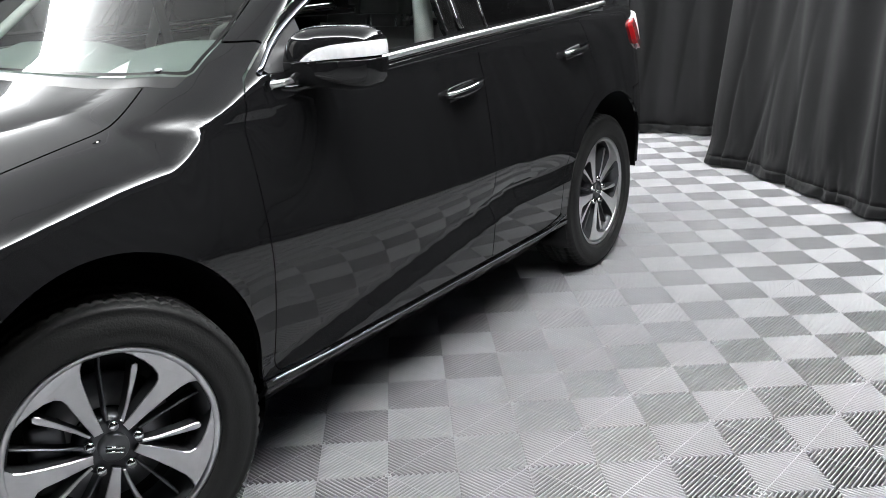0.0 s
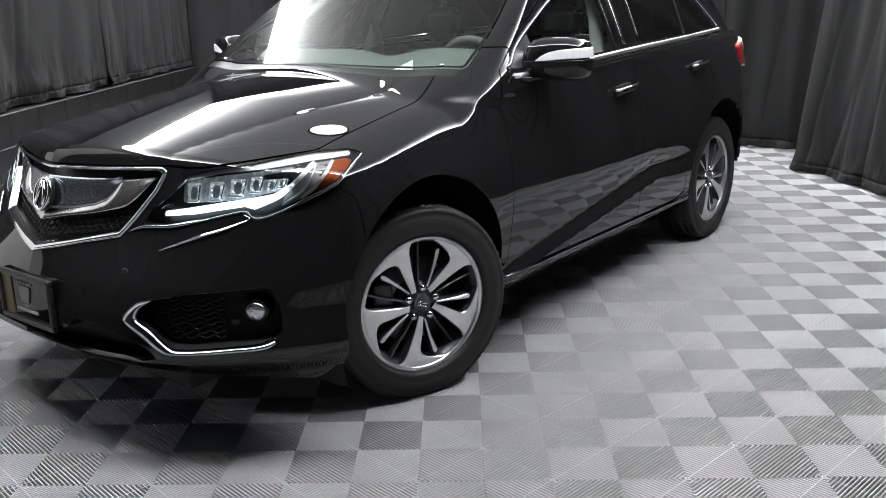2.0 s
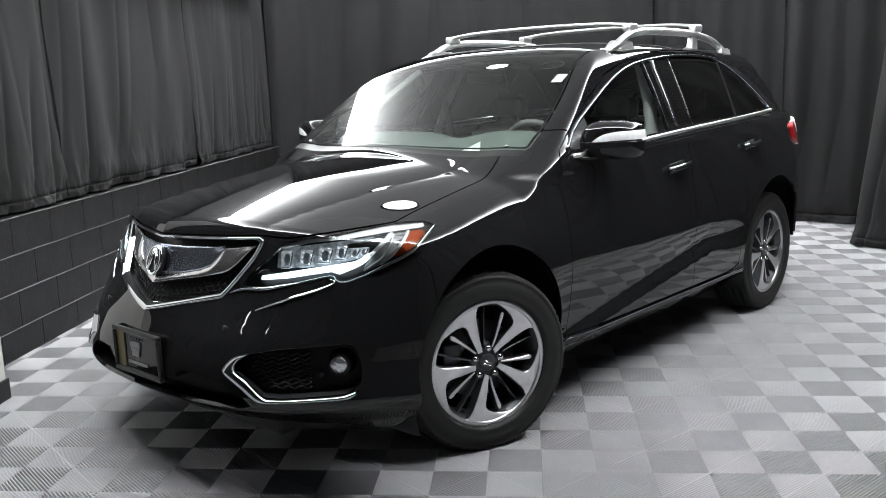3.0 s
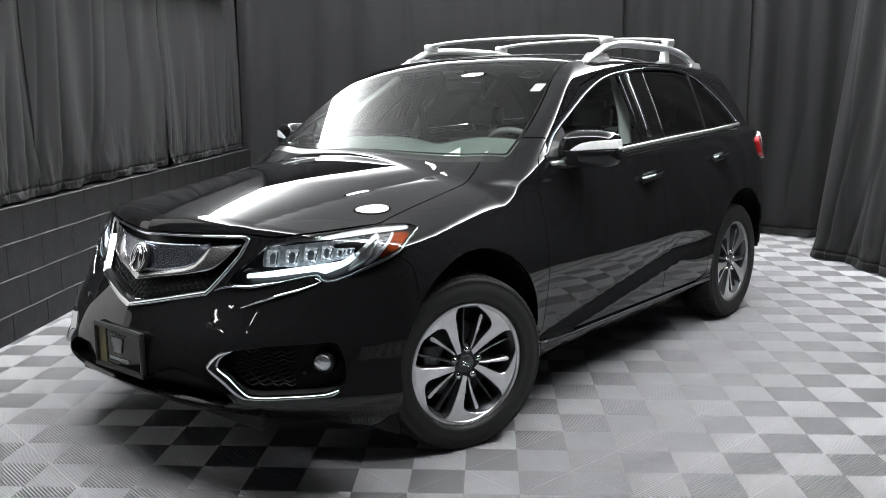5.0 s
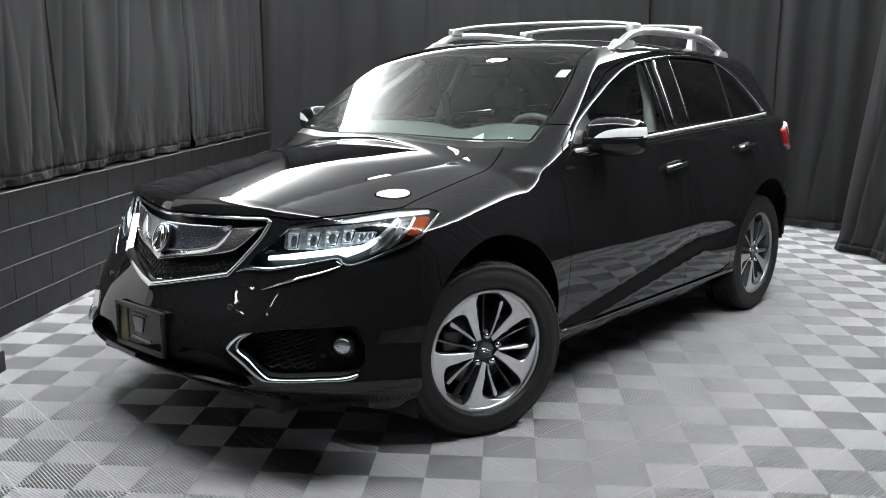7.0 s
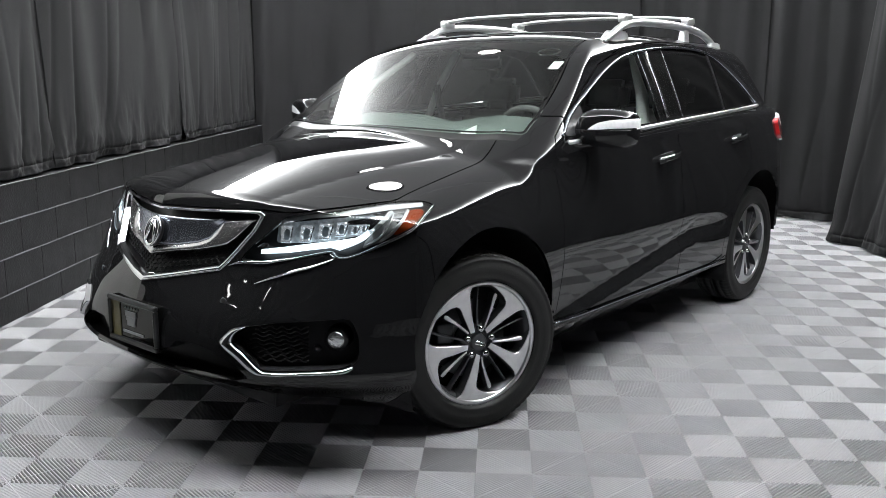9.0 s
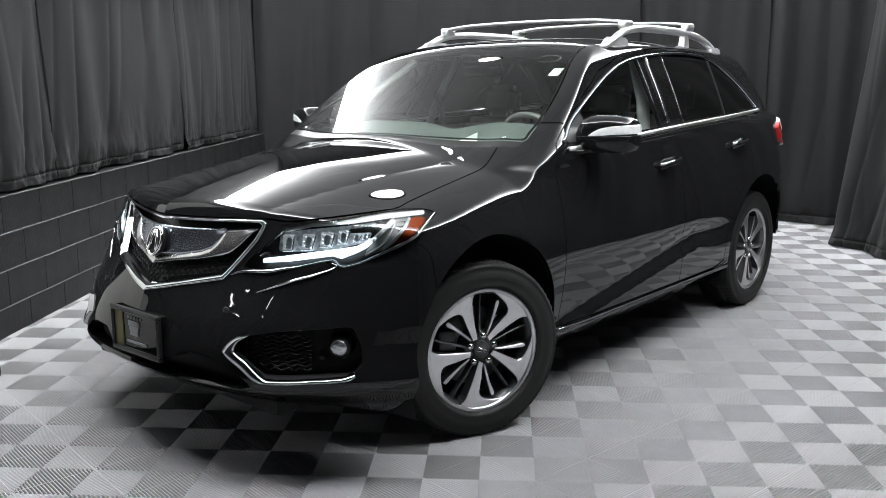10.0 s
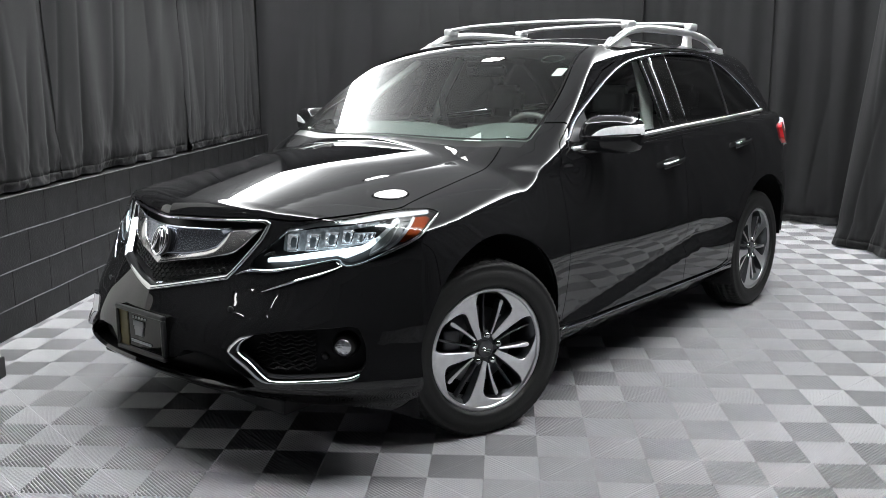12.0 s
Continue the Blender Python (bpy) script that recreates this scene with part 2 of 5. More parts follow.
curtain(right[3:6], 0.012, CEIL, LABR, 4, 0.055, 62, (0.2, 0.0))
curtain(right[5:9], 0.012, CEIL, LABR, 7, 0.055, 63)
# walls that close the place behind the drapes and the camera
def wall_box(name, lo, hi, label, mat=M_CEIL):
    bm = bmesh.new()
    add_box(bm, lo, hi, m=ROOM_M)
    return tagged(part(name, bm, mat, None), label, "wall", kind="structure")


wall_box("wall_west", (V0 - 0.4, WALL_U - 0.45, -0.02), (V1 + 0.6, WALL_U - 0.25, CEIL), "plain black wall behind the drapes")
wall_box("wall_south", (V0 - 0.6, WALL_U - 0.45, -0.02), (V0 - 0.4, U1 + 0.6, CEIL), "plain black wall behind the drapes")
wall_box("wall_east", (V0 - 0.4, U1 + 0.4, -0.02), (V1 + 0.6, U1 + 0.6, CEIL), "plain grey wall", M_GREYWALL)
wall_box("wall_north", (V1 + 0.4, WALL_U - 0.45, -0.02), (V1 + 0.6, U1 + 0.6, CEIL), "plain grey wall", M_GREYWALL)
bm = bmesh.new()
add_box(bm, (V0 - 0.6, WALL_U - 0.45, CEIL), (V1 + 0.6, U1 + 0.6, CEIL + 0.1), m=ROOM_M)
tagged(part("ceiling", bm, M_CEIL, None), "black studio ceiling", "ceiling", kind="structure")


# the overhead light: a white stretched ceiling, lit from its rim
LU0, LU1, LV0, LV1, LZ = -1.88, 3.2, -5.5, 1.25, 3.35


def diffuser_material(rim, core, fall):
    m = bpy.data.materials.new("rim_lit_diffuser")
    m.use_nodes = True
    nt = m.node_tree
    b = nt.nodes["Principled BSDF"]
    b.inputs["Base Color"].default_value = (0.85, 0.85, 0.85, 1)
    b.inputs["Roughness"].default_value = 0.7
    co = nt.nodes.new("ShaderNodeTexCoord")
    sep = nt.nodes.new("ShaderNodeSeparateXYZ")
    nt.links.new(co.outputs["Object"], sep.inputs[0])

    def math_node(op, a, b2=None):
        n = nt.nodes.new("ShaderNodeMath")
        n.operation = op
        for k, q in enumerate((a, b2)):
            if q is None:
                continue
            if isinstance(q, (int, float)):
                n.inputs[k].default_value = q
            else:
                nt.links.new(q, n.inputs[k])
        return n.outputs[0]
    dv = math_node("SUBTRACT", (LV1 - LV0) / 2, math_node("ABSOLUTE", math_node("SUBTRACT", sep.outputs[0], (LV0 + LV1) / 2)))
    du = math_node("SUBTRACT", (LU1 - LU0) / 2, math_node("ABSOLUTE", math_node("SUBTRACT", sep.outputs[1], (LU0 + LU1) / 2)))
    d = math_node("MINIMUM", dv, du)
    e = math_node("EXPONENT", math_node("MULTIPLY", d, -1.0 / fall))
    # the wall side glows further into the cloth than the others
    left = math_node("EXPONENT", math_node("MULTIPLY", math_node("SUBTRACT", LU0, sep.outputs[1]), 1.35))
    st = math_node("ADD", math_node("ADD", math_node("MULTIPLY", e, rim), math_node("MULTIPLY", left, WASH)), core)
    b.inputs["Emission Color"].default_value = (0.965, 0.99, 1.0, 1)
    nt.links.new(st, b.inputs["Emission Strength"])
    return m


def overhead_light():
    e = new("ceiling_light")
    e.matrix_basis = ROOM_M.to_3x3().to_4x4()
    tagged(e, "large white stretched ceiling light, brightest along its rim", "light")
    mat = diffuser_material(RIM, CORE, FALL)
    n = 4
    w = (LV1 - LV0) / n
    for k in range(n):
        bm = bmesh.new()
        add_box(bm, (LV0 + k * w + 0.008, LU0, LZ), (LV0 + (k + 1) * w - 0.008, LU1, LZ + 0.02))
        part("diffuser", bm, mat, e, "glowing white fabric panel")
    t = 0.05
    for lo, hi in (((LV0 - t, LU0 - t, LZ - 0.04), (LV1 + t, LU0, LZ + 0.12)), ((LV0 - t, LU1, LZ - 0.04), (LV1 + t, LU1 + t, LZ + 0.12)),
                   ((LV0 - t, LU0, LZ - 0.04), (LV0, LU1, LZ + 0.12)), ((LV1, LU0, LZ - 0.04), (LV1 + t, LU1, LZ + 0.12))):
        bm = bmesh.new()
        add_box(bm, lo, hi, 0.005)
        part("frame_rail", bm, M_ALU, e)
    # unseen skirt, added only to keep the rim's light off the upper drapes
    bm = bmesh.new()
    add_box(bm, (LV0 - t, LU0 - 0.010, LZ - 1.0), (LV1 + t, LU0 - 0.003, LZ - 0.041))
    part("light_block", bm, M_CLOTH, e, "unseen black skirt added to keep the rim's light off the drapes")


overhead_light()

# the white pier beside the block wall, with its black skirting
PIER = Vector((0.93, -1.31, 0))


def white_pier():
    u, v = PIER.dot(UH), PIER.dot(VH)
    wall = wall_box("wall_white_pier", (v, WALL_U, 0.002), (v + 0.9, u, 2.6), "white painted wall end with black skirting")
    wall.data.materials.clear()
    wall.data.materials.append(material("white_wall_paint", (0.78, 0.77, 0.74), rough=0.6, var=0.04, var_scale=3, bump=0.1))
    bm = bmesh.new()
    add_box(bm, (v - 0.012, u - 0.02, 0.002), (v + 0.9, u + 0.012, 0.10), 0.003, m=ROOM_M)
    part("skirting", bm, M_SATIN_ROOM, wall, "black skirting board")


M_SATIN_ROOM = material("black_skirting", (0.015, 0.015, 0.016), rough=0.45, var=0.15)
white_pier()


M_GLOW = material("lamp_glow", (0.9, 0.9, 0.9), rough=0.5, emit=(1.0, 0.99, 0.97), power=22.0)


def small_lamp(name, m, w, h, label):
    """A small box lamp: black housing with a glowing front."""
    e = new(name)
    e.matrix_basis = m
    tagged(e, label, "light")
    bm = bmesh.new()
    add_box(bm, (-w / 2, -0.04, -h / 2), (w / 2, 0.0, h / 2), 0.004)
    part("lamp_housing", bm, M_ALU, e)
    bm = bmesh.new()
    add_box(bm, (-w / 2 + 0.012, 0.0, -h / 2 + 0.012), (w / 2 - 0.012, 0.006, h / 2 - 0.012))
    part("lamp_front", bm, M_GLOW, e, "glowing white front")


small_lamp("wall_lamp", ROOM_M @ pose(1.85, WALL_U + 0.06, 2.09), 0.12, 0.04, "small white lamp hung before the drapes")
small_lamp("wall_lamp", ROOM_M @ pose(2.77, WALL_U + 0.06, 2.72), 0.14, 0.04, "small white lamp hung before the drapes")


def ceiling_spot(x, y, z, r):
    """A round lamp under the overhead light: black ring with a glowing disc."""
    e = new("ceiling_spot")
    e.matrix_basis = pose(x, y, z)
    tagged(e, "round ceiling spot let into the overhead light", "light")
    for nm, r0, r1, z0, z1, mm, lab in (("lamp_ring", r + 0.015, r + 0.02, -0.004, 0.02, M_ALU, ""), ("lamp_front", r, r, -0.010, -0.004, M_GLOW, "glowing white disc")):
        bm = bmesh.new()
        bmesh.ops.create_cone(bm, cap_ends=True, segments=36, radius1=r0, radius2=r1, depth=z1 - z0, matrix=Matrix.Translation((0, 0, (z0 + z1) / 2)))
        part(nm, bm, mm, e, lab)


ceiling_spot(-2.03, -1.355, LZ - 0.03, 0.135)

# ---- the car ----
M_PAINT = material("black_car_paint", (0.0085, 0.0085, 0.0092), rough=0.3, coat=1.0, spec=0.0)
M_TYRE = material("tyre_rubber", (0.010, 0.010, 0.010), rough=0.6, var=0.2, var_scale=20, bump=0.3, bump_scale=200)

HUBZ = 0.355
REAR_X = -2.685


def smax(a, b, r):
    h = np.clip(0.5 + 0.5 * (a - b) / r, 0, 1)
    return b + (a - b) * h + r * h * (1 - h)


def smin(a, b, r):
    return -smax(-a, -b, r)


def curve(x, *pairs):
    """Smooth (monotone-cubic like) interpolation through pairs of (x, y)."""
    xs = np.array([p[0] for p in pairs], float)
    ys = np.array([p[1] for p in pairs], float)
    d = np.diff(ys) / np.diff(xs)
    m = np.concatenate([[d[0]], np.where(d[:-1] * d[1:] > 0, 2 * d[:-1] * d[1:] / (d[:-1] + d[1:] + 1e-12), 0), [d[-1]]])
    x = np.clip(x, xs[0], xs[-1])
    i = np.clip(np.searchsorted(xs, x) - 1, 0, len(xs) - 2)
    h = xs[i + 1] - xs[i]
    t = (x - xs[i]) / h
    return (ys[i] * (1 + 2 * t) * (1 - t) ** 2 + h * m[i] * t * (1 - t) ** 2
            + ys[i + 1] * t * t * (3 - 2 * t) + h * m[i + 1] * t * t * (t - 1))


def bell(x, c, w):
    return np.exp(-((x - c) / w) ** 2)


def ease(t):
    t = np.clip(t, 0, 1)
    return t * t * (3 - 2 * t)


def side_w(x, z):
    """Half width of the lower body."""
    w = curve(z, (0.15, 0.70), (0.22, 0.81), (0.29, 0.895), (0.33, 0.926), (0.50, 0.934), (0.62, 0.935), (0.80, 0.924), (0.95, 0.909), (1.05, 0.895), (1.12, 0.877), (1.2, 0.84))
    # the scoop over the sill, that rises and fades towards the rear
    zl = 0.385 + 0.155 * np.clip((-0.55 - x) / 1.05, -0.3, 1.2)
    t = (z - zl) / (0.30 - 0.17 * np.clip((-0.55 - x) / 1.05, 0, 1.3))
    mid = 1 / (1 + np.exp(-(-0.40 - x) / 0.05)) / (1 + np.exp(-(x + 2.10) / 0.09))
    low = np.clip(1 + (z - zl) / 0.075, 0, 1)
    w = w - 0.030 * mid * np.where(t > 0, np.clip(1 - t, 0, 1) ** 1.6, low * low * (3 - 2 * low))
    w = w + 0.020 * (bell(x, 0.0, 0.55) + bell(x, REAR_X, 0.55)) * bell(z, 0.72, 0.30)
    # the front wing leans in towards its crest
    sg = 1 / (1 + np.exp(-(x + 0.30) / 0.04))
    lean = 0.050 * sg / (1 + np.exp((x - 0.48) / 0.05)) + 0.028 * (1 - sg) / (1 + np.exp(-(x + 0.62) / 0.05))
    w = w - lean * np.clip((z - 0.76) / 0.17, 0, 1.4) ** 1.3
    w = w - 0.12 * np.clip((x - 0.05) / 0.8, 0, 2) ** 2.2 + 0.20 * 0.04 * np.logaddexp(0, (0.70 - z) / 0.04) * ease((x - 0.20) / 0.18) * ease((z - 0.16) / 0.16)
    w = w - 0.020 * np.clip((-2.45 - x) / 0.55, 0, 1) ** 2 - 0.50 * np.clip(-2.97 - x, 0, 1) ** 1.5
    return w


def nose_x(a, z):
    c = curve(z, (0.14, 0.70), (0.24, 0.80), (0.30, 0.89), (0.36, 0.948), (0.45, 0.949), (0.54, 0.936), (0.62, 0.908), (0.70, 0.878), (0.76, 0.853), (0.85, 0.818), (0.93, 0.790), (1.0, 0.74))
    b = curve(z, (0.2, 0.32), (0.36, 0.33), (0.5, 0.37), (0.75, 0.36), (0.92, 0.40), (1.0, 0.42))
    # the pointed shield in the middle of the nose
    vee = curve(a, (0.0, 0.0), (0.06, 0.010), (0.165, 0.033), (0.334, 0.066), (0.45, 0.080), (0.60, 0.074), (0.75, 0.036), (0.86, 0.0))
    return c - b * (a / 0.85) ** 3.3 - vee * curve(z, (0.30, 0.10), (0.45, 0.25), (0.56, 0.52), (0.70, 0.97), (0.78, 1.05), (1.0, 1.05))


def tail_x(a, z):
    c = curve(z, (0.2, -3.62), (0.4, -3.735), (0.7, -3.74), (0.85, -3.68), (1.05, -3.62), (1.2, -3.55))
    return c + 0.33 * (a / 0.85) ** 3.5


def hood_z(x, a):
    c = curve(x, (-0.7, 1.125), (-0.48, 1.112), (0.0, 1.066), (0.4, 1.012), (0.6, 0.978), (0.70, 0.955), (0.78, 0.930), (0.84, 0.898), (0.95, 0.82))
    edge = 0.50 - 0.10 * np.clip(x, -0.5, 0.8)
    return c + 0.012 - 0.045 * (np.minimum(a, edge) / 0.5) ** 2 - (0.19 + 0.06 / (1 + np.exp(-(x - 0.05) / 0.12))) * 0.045 * np.logaddexp(0, (a - edge) / 0.045) + 0.9 * 0.02 * np.logaddexp(0, (-0.47 - x) / 0.02) + 0.06 * ease((-0.25 - x) / 0.2) * ease((a - 0.42) / 0.25)


def crest_z(x):
    return curve(x, (-1.0, 1.32), (-0.75, 1.155), (-0.53, 1.045), (-0.42, 1.000), (-0.30, 0.940), (-0.26, 0.928), (-0.09, 0.915), (0.08, 0.900), (0.22, 0.884), (0.5, 0.86), (0.9, 0.80))


def side_y(x, z):
    """Half width of the glasshouse."""
    y = 0.880 - 0.41 * (z - 1.10) - 0.22 * (z - 1.10) ** 2
    y = y - 0.085 * np.clip((-2.15 - x) / 1.0, 0, 2) ** 2
    return y - 0.05 * np.clip((x + 1.0) / 0.5, 0, 2) ** 2


def screen_x(a, z):
    return -0.335 - (z - 1.10) * 1.60 - 0.09 * (a / 0.72) ** 2.2 - 0.07 * np.clip((a - 0.72) / 0.12, 0, 1.5) ** 2


def roof_z(x, a):
    c = curve(x, (-3.4, 1.49), (-3.1, 1.535), (-2.6, 1.582), (-2.1, 1.604), (-1.7, 1.606), (-1.35, 1.588), (-1.0, 1.552), (-0.8, 1.52))
    return c - 0.045 * (a / 0.66) ** 2.6


def rear_x(a, z):
    return -3.08 - (1.57 - z) * 0.95 + 0.22 * (a / 0.7) ** 3


def body(x, y, z):
    """Signed field of the whole body: negative inside."""
    a = np.abs(y)
    side = a - side_w(x, z)
    shoulder = (z - crest_z(x) - (0.90 - a) * 0.62) * 0.85
    lower = smax(side, shoulder, 0.018)
    lower = smax(lower, z - hood_z(x, a), 0.03)
    lower = smax(lower, (x - nose_x(a, z)) * 0.9, 0.022)
    lower = smax(lower, tail_x(a, z) - x, 0.06)
    lower = smax(lower, 0.19 - z, 0.04)
    lower = smax(lower, z - 1.16, 0.03)
    g = smax((a - side_y(x, z)) * 0.9, (x - screen_x(a, z)) * 0.53, 0.022)
    g = smax(g, z - roof_z(x, a), 0.08)
    g = smax(g, (rear_x(a, z) - x) * 0.7, 0.06)
    g = smax(g, 1.075 - 0.07 * np.clip((x + 0.75) / 0.15, 0, 1) * (0.43 + 0.57 / (1 + np.exp((a - 0.66) / 0.03))) - z, 0.02)
    return smin(lower, g, 0.02 + 0.025 * np.clip((x + 0.85) / 0.25, 0, 1) ** 2)


def sdf_poly(px, py, pts):
    """Signed distance to a polygon, positive inside."""
    px, py = np.asarray(px, float), np.asarray(py, float)
    d = np.full(px.shape, 1e9)
    inside = np.zeros(px.shape, bool)
    n = len(pts)
    for i in range(n):
        (x0, y0), (x1, y1) = pts[i], pts[(i + 1) % n]
        ex, ey = x1 - x0, y1 - y0
        wx, wy = px - x0, py - y0
        t = np.clip((wx * ex + wy * ey) / (ex * ex + ey * ey), 0, 1)
        d = np.minimum(d, (wx - ex * t) ** 2 + (wy - ey * t) ** 2)
        c = (y0 > py) != (y1 > py)
        with np.errstate(divide="ignore", invalid="ignore"):
            xi = np.where(abs(ey) > 1e-12, x0 + (py - y0) * ex / (ey if abs(ey) > 1e-12 else 1), 0)
        inside ^= c & (px < xi)
    return np.where(inside, 1, -1) * np.sqrt(d)


def clip(verts, faces, val):
    """The part of a mesh where val, given per vertex, is positive."""
    pos = val > 0
    out_v = list(map(tuple, verts))
    cut = {}
    out_f = []
    for f in faces:
        p = [pos[i] for i in f]
        if all(p):
            out_f.append(tuple(f))
            continue
        if not any(p):
            continue
        g = []
        n = len(f)
        for k in range(n):
            a, b = f[k], f[(k + 1) % n]
            if pos[a]:
                g.append(a)
            if pos[a] != pos[b]:
                key = (a, b) if a < b else (b, a)
                if key not in cut:
                    va, vb = val[key[0]], val[key[1]]
                    t = va / (va - vb)
                    pa, pb = out_v[key[0]], out_v[key[1]]
                    cut[key] = len(out_v)
                    out_v.append(tuple(pa[m] + (pb[m] - pa[m]) * t for m in range(3)))
                g.append(cut[key])
        if len(g) >= 3:
            out_f.append(tuple(g))
    used = sorted({i for f in out_f for i in f})
    idx = {v: k for k, v in enumerate(used)}
    return np.array([out_v[i] for i in used]).reshape(-1, 3), [tuple(idx[i] for i in f) for f in out_f]


def with_rim(verts, faces, normals, depth=0.014):
    """Turns the open edges of a panel inwards, so that it has thickness."""
    cnt = {}
    for f in faces:
        for k in range(len(f)):
            a, b = f[k], f[(k + 1) % len(f)]
            cnt[(a, b)] = 1
    edge = [e for e in cnt if (e[1], e[0]) not in cnt]
    v = list(map(tuple, verts))
    new_f = list(faces)
    lo, top = {}, {}
    for a, b in edge:
        for q in (a, b):
            if q not in lo:
                p, n = np.array(v[q]), normals[q]
                top[q] = len(v)
                v.append(tuple(p))
                lo[q] = len(v)
                v.append(tuple(p - n * depth))
        new_f.append((top[b], top[a], lo[a], lo[b]))
    return np.array(v), new_f


def panel(name, verts, faces, mat, parent, sides=(1,), label="", out=0.0, rim=0.014, join=False):
    """A panel of the skin, with normals of the true surface; sides: +1 left, -1 right."""
    if len(faces) == 0:
        return None
    n = normals_at(verts)
    verts = verts + n * out
    v2, f2 = (with_rim(verts, faces, n, rim) if rim else (verts, faces))
    n2 = np.zeros((len(v2), 3))
    n2[:len(n)] = n
    obs = []
    groups = [tuple(sides)] if join else [(s,) for s in sides]
    for g in groups:
        av, af, an = [], [], []
        for s in g:
            k = sum(len(q) for q in av)
            av.append(v2 * np.array([1, s, 1]))
            an.append(n2 * np.array([1, s, 1]))
            af += [tuple(k + i for i in (f if s > 0 else f[::-1])) for f in f2]
        ob = mesh_object(name, np.concatenate(av), af, mat, True, parent, label)
        nn = np.concatenate(an)
        rimv = np.abs(nn).sum(1) < 1e-6
        me = ob.data
        auto = np.array([v.normal[:] for v in me.vertices])
        nn[rimv] = auto[rimv]
        me.normals_split_custom_set_from_vertices([tuple(q) for q in nn])
        obs.append(ob)
    return obs[0] if len(obs) == 1 else obs


def body_grid(step):
    """The skin of the left half, found along rays from a line inside the car."""
    xs = np.arange(-2.95, 0.3001, step)
    nf, nr = int(1.25 / step), int(0.8 / step)
    nth = int(3.0 / step)
    th = np.linspace(0, math.pi, nth)
    rows = [(-2.95, -math.pi / 2 * k / nr) for k in range(nr, 0, -1)]
    rows += [(x, 0.0) for x in xs]
    rows += [(0.3, math.pi / 2 * k / nf) for k in range(1, nf + 1)]
    ox = np.array([r[0] for r in rows])[:, None] * np.ones(nth)[None]
    ph = np.array([r[1] for r in rows])[:, None]
    d = np.stack([np.sin(ph) * np.ones(nth), np.cos(ph) * np.sin(th), -np.cos(ph) * np.cos(th)], -1)
    o = np.stack([ox, 0 * ox, 0 * ox + 0.75], -1)
    lo, hi = np.full(ox.shape, 0.05), np.full(ox.shape, 2.2)
    for _ in range(24):
        mid = (lo + hi) / 2
        p = o + d * mid[..., None]
        inside = body(p[..., 0], p[..., 1], p[..., 2]) < 0
        lo, hi = np.where(inside, mid, lo), np.where(inside, hi, mid)
    g = o + d * ((lo + hi) / 2)[..., None]
    g[:, 0, 1] = g[:, -1, 1] = 0.0
    n0, n1 = g.shape[:2]
    ii, jj = np.meshgrid(np.arange(n0 - 1), np.arange(n1 - 1), indexing="ij")
    a = (ii * n1 + jj).ravel()
    f = np.stack([a, a + 1, a + n1 + 1, a + n1], -1)
    return g.reshape(-1, 3), f


def normals_at(p):
    e = 0.002
    p = np.asarray(p, float)
    n = np.stack([body(p[:, 0] + e * i, p[:, 1] + e * j, p[:, 2] + e * k) - body(p[:, 0] - e * i, p[:, 1] - e * j, p[:, 2] - e * k)
                  for i, j, k in ((1, 0, 0), (0, 1, 0), (0, 0, 1))], -1)
    n[:, 1][np.abs(p[:, 1]) < 1e-6] = 0
    return n / np.linalg.norm(n, axis=1, keepdims=True)


# materials of the car
def glass(name, tint, gloss=0.9):
    m = bpy.data.materials.new(name)
    m.use_nodes = True
    nt = m.node_tree
    nt.nodes.remove(nt.nodes["Principled BSDF"])
    tr = nt.nodes.new("ShaderNodeBsdfTransparent")
    tr.inputs[0].default_value = (*tint, 1)
    gl = nt.nodes.new("ShaderNodeBsdfGlossy")
    gl.inputs["Roughness"].default_value = 0.01
    gl.inputs["Color"].default_value = (gloss, gloss, gloss, 1)
    fr = nt.nodes.new("ShaderNodeFresnel")
    fr.inputs["IOR"].default_value = 1.52
    mx = nt.nodes.new("ShaderNodeMixShader")
    nt.links.new(fr.outputs[0], mx.inputs[0])
    nt.links.new(tr.outputs[0], mx.inputs[1])
    nt.links.new(gl.outputs[0], mx.inputs[2])
    nt.links.new(mx.outputs[0], nt.nodes["Material Output"].inputs["Surface"])
    return m


M_SCREEN = glass("windscreen_glass", (0.92, 0.985, 0.95))
M_SIDEGLASS = glass("side_window_glass", (0.86, 0.92, 0.90))
M_PRIVACY = glass("privacy_glass", (0.035, 0.037, 0.038))
M_LENS = glass("clear_lens", (0.93, 0.95, 0.96))
M_FRIT = material("black_ceramic_glass_edge", (0.004, 0.004, 0.004), rough=0.2, coat=0.8, spec=0.0)
M_PLASTIC = material("black_textured_plastic", (0.009, 0.009, 0.010), rough=0.55, spec=0.25, var=0.15, bump=0.3, bump_scale=300)
M_SATIN = material("satin_black_plastic", (0.010, 0.010, 0.011), rough=0.3, var=0.1)
M_CHROME = material("chrome", (0.85, 0.86, 0.88), rough=0.06, metal=1.0)
M_CHROME_S = material("satin_chrome", (0.80, 0.81, 0.83), rough=0.16, metal=1.0)
M_CHROME_D = material("smoked_chrome", (0.45, 0.47, 0.52), rough=0.12, metal=1.0)
M_STRIP = material("grey_chrome_strip", (0.55, 0.56, 0.58), rough=0.1, metal=1.0)
M_MACHINED = material("machined_alloy", (0.62, 0.62, 0.63), rough=0.28, metal=1.0, var=0.06, var_scale=30)
M_GUNMETAL = material("gunmetal_painted_alloy", (0.10, 0.103, 0.11), rough=0.35, metal=0.6, var=0.1)
M_RAIL = material("silver_anodised_rail", (0.88, 0.88, 0.89), rough=0.42, metal=0.9)
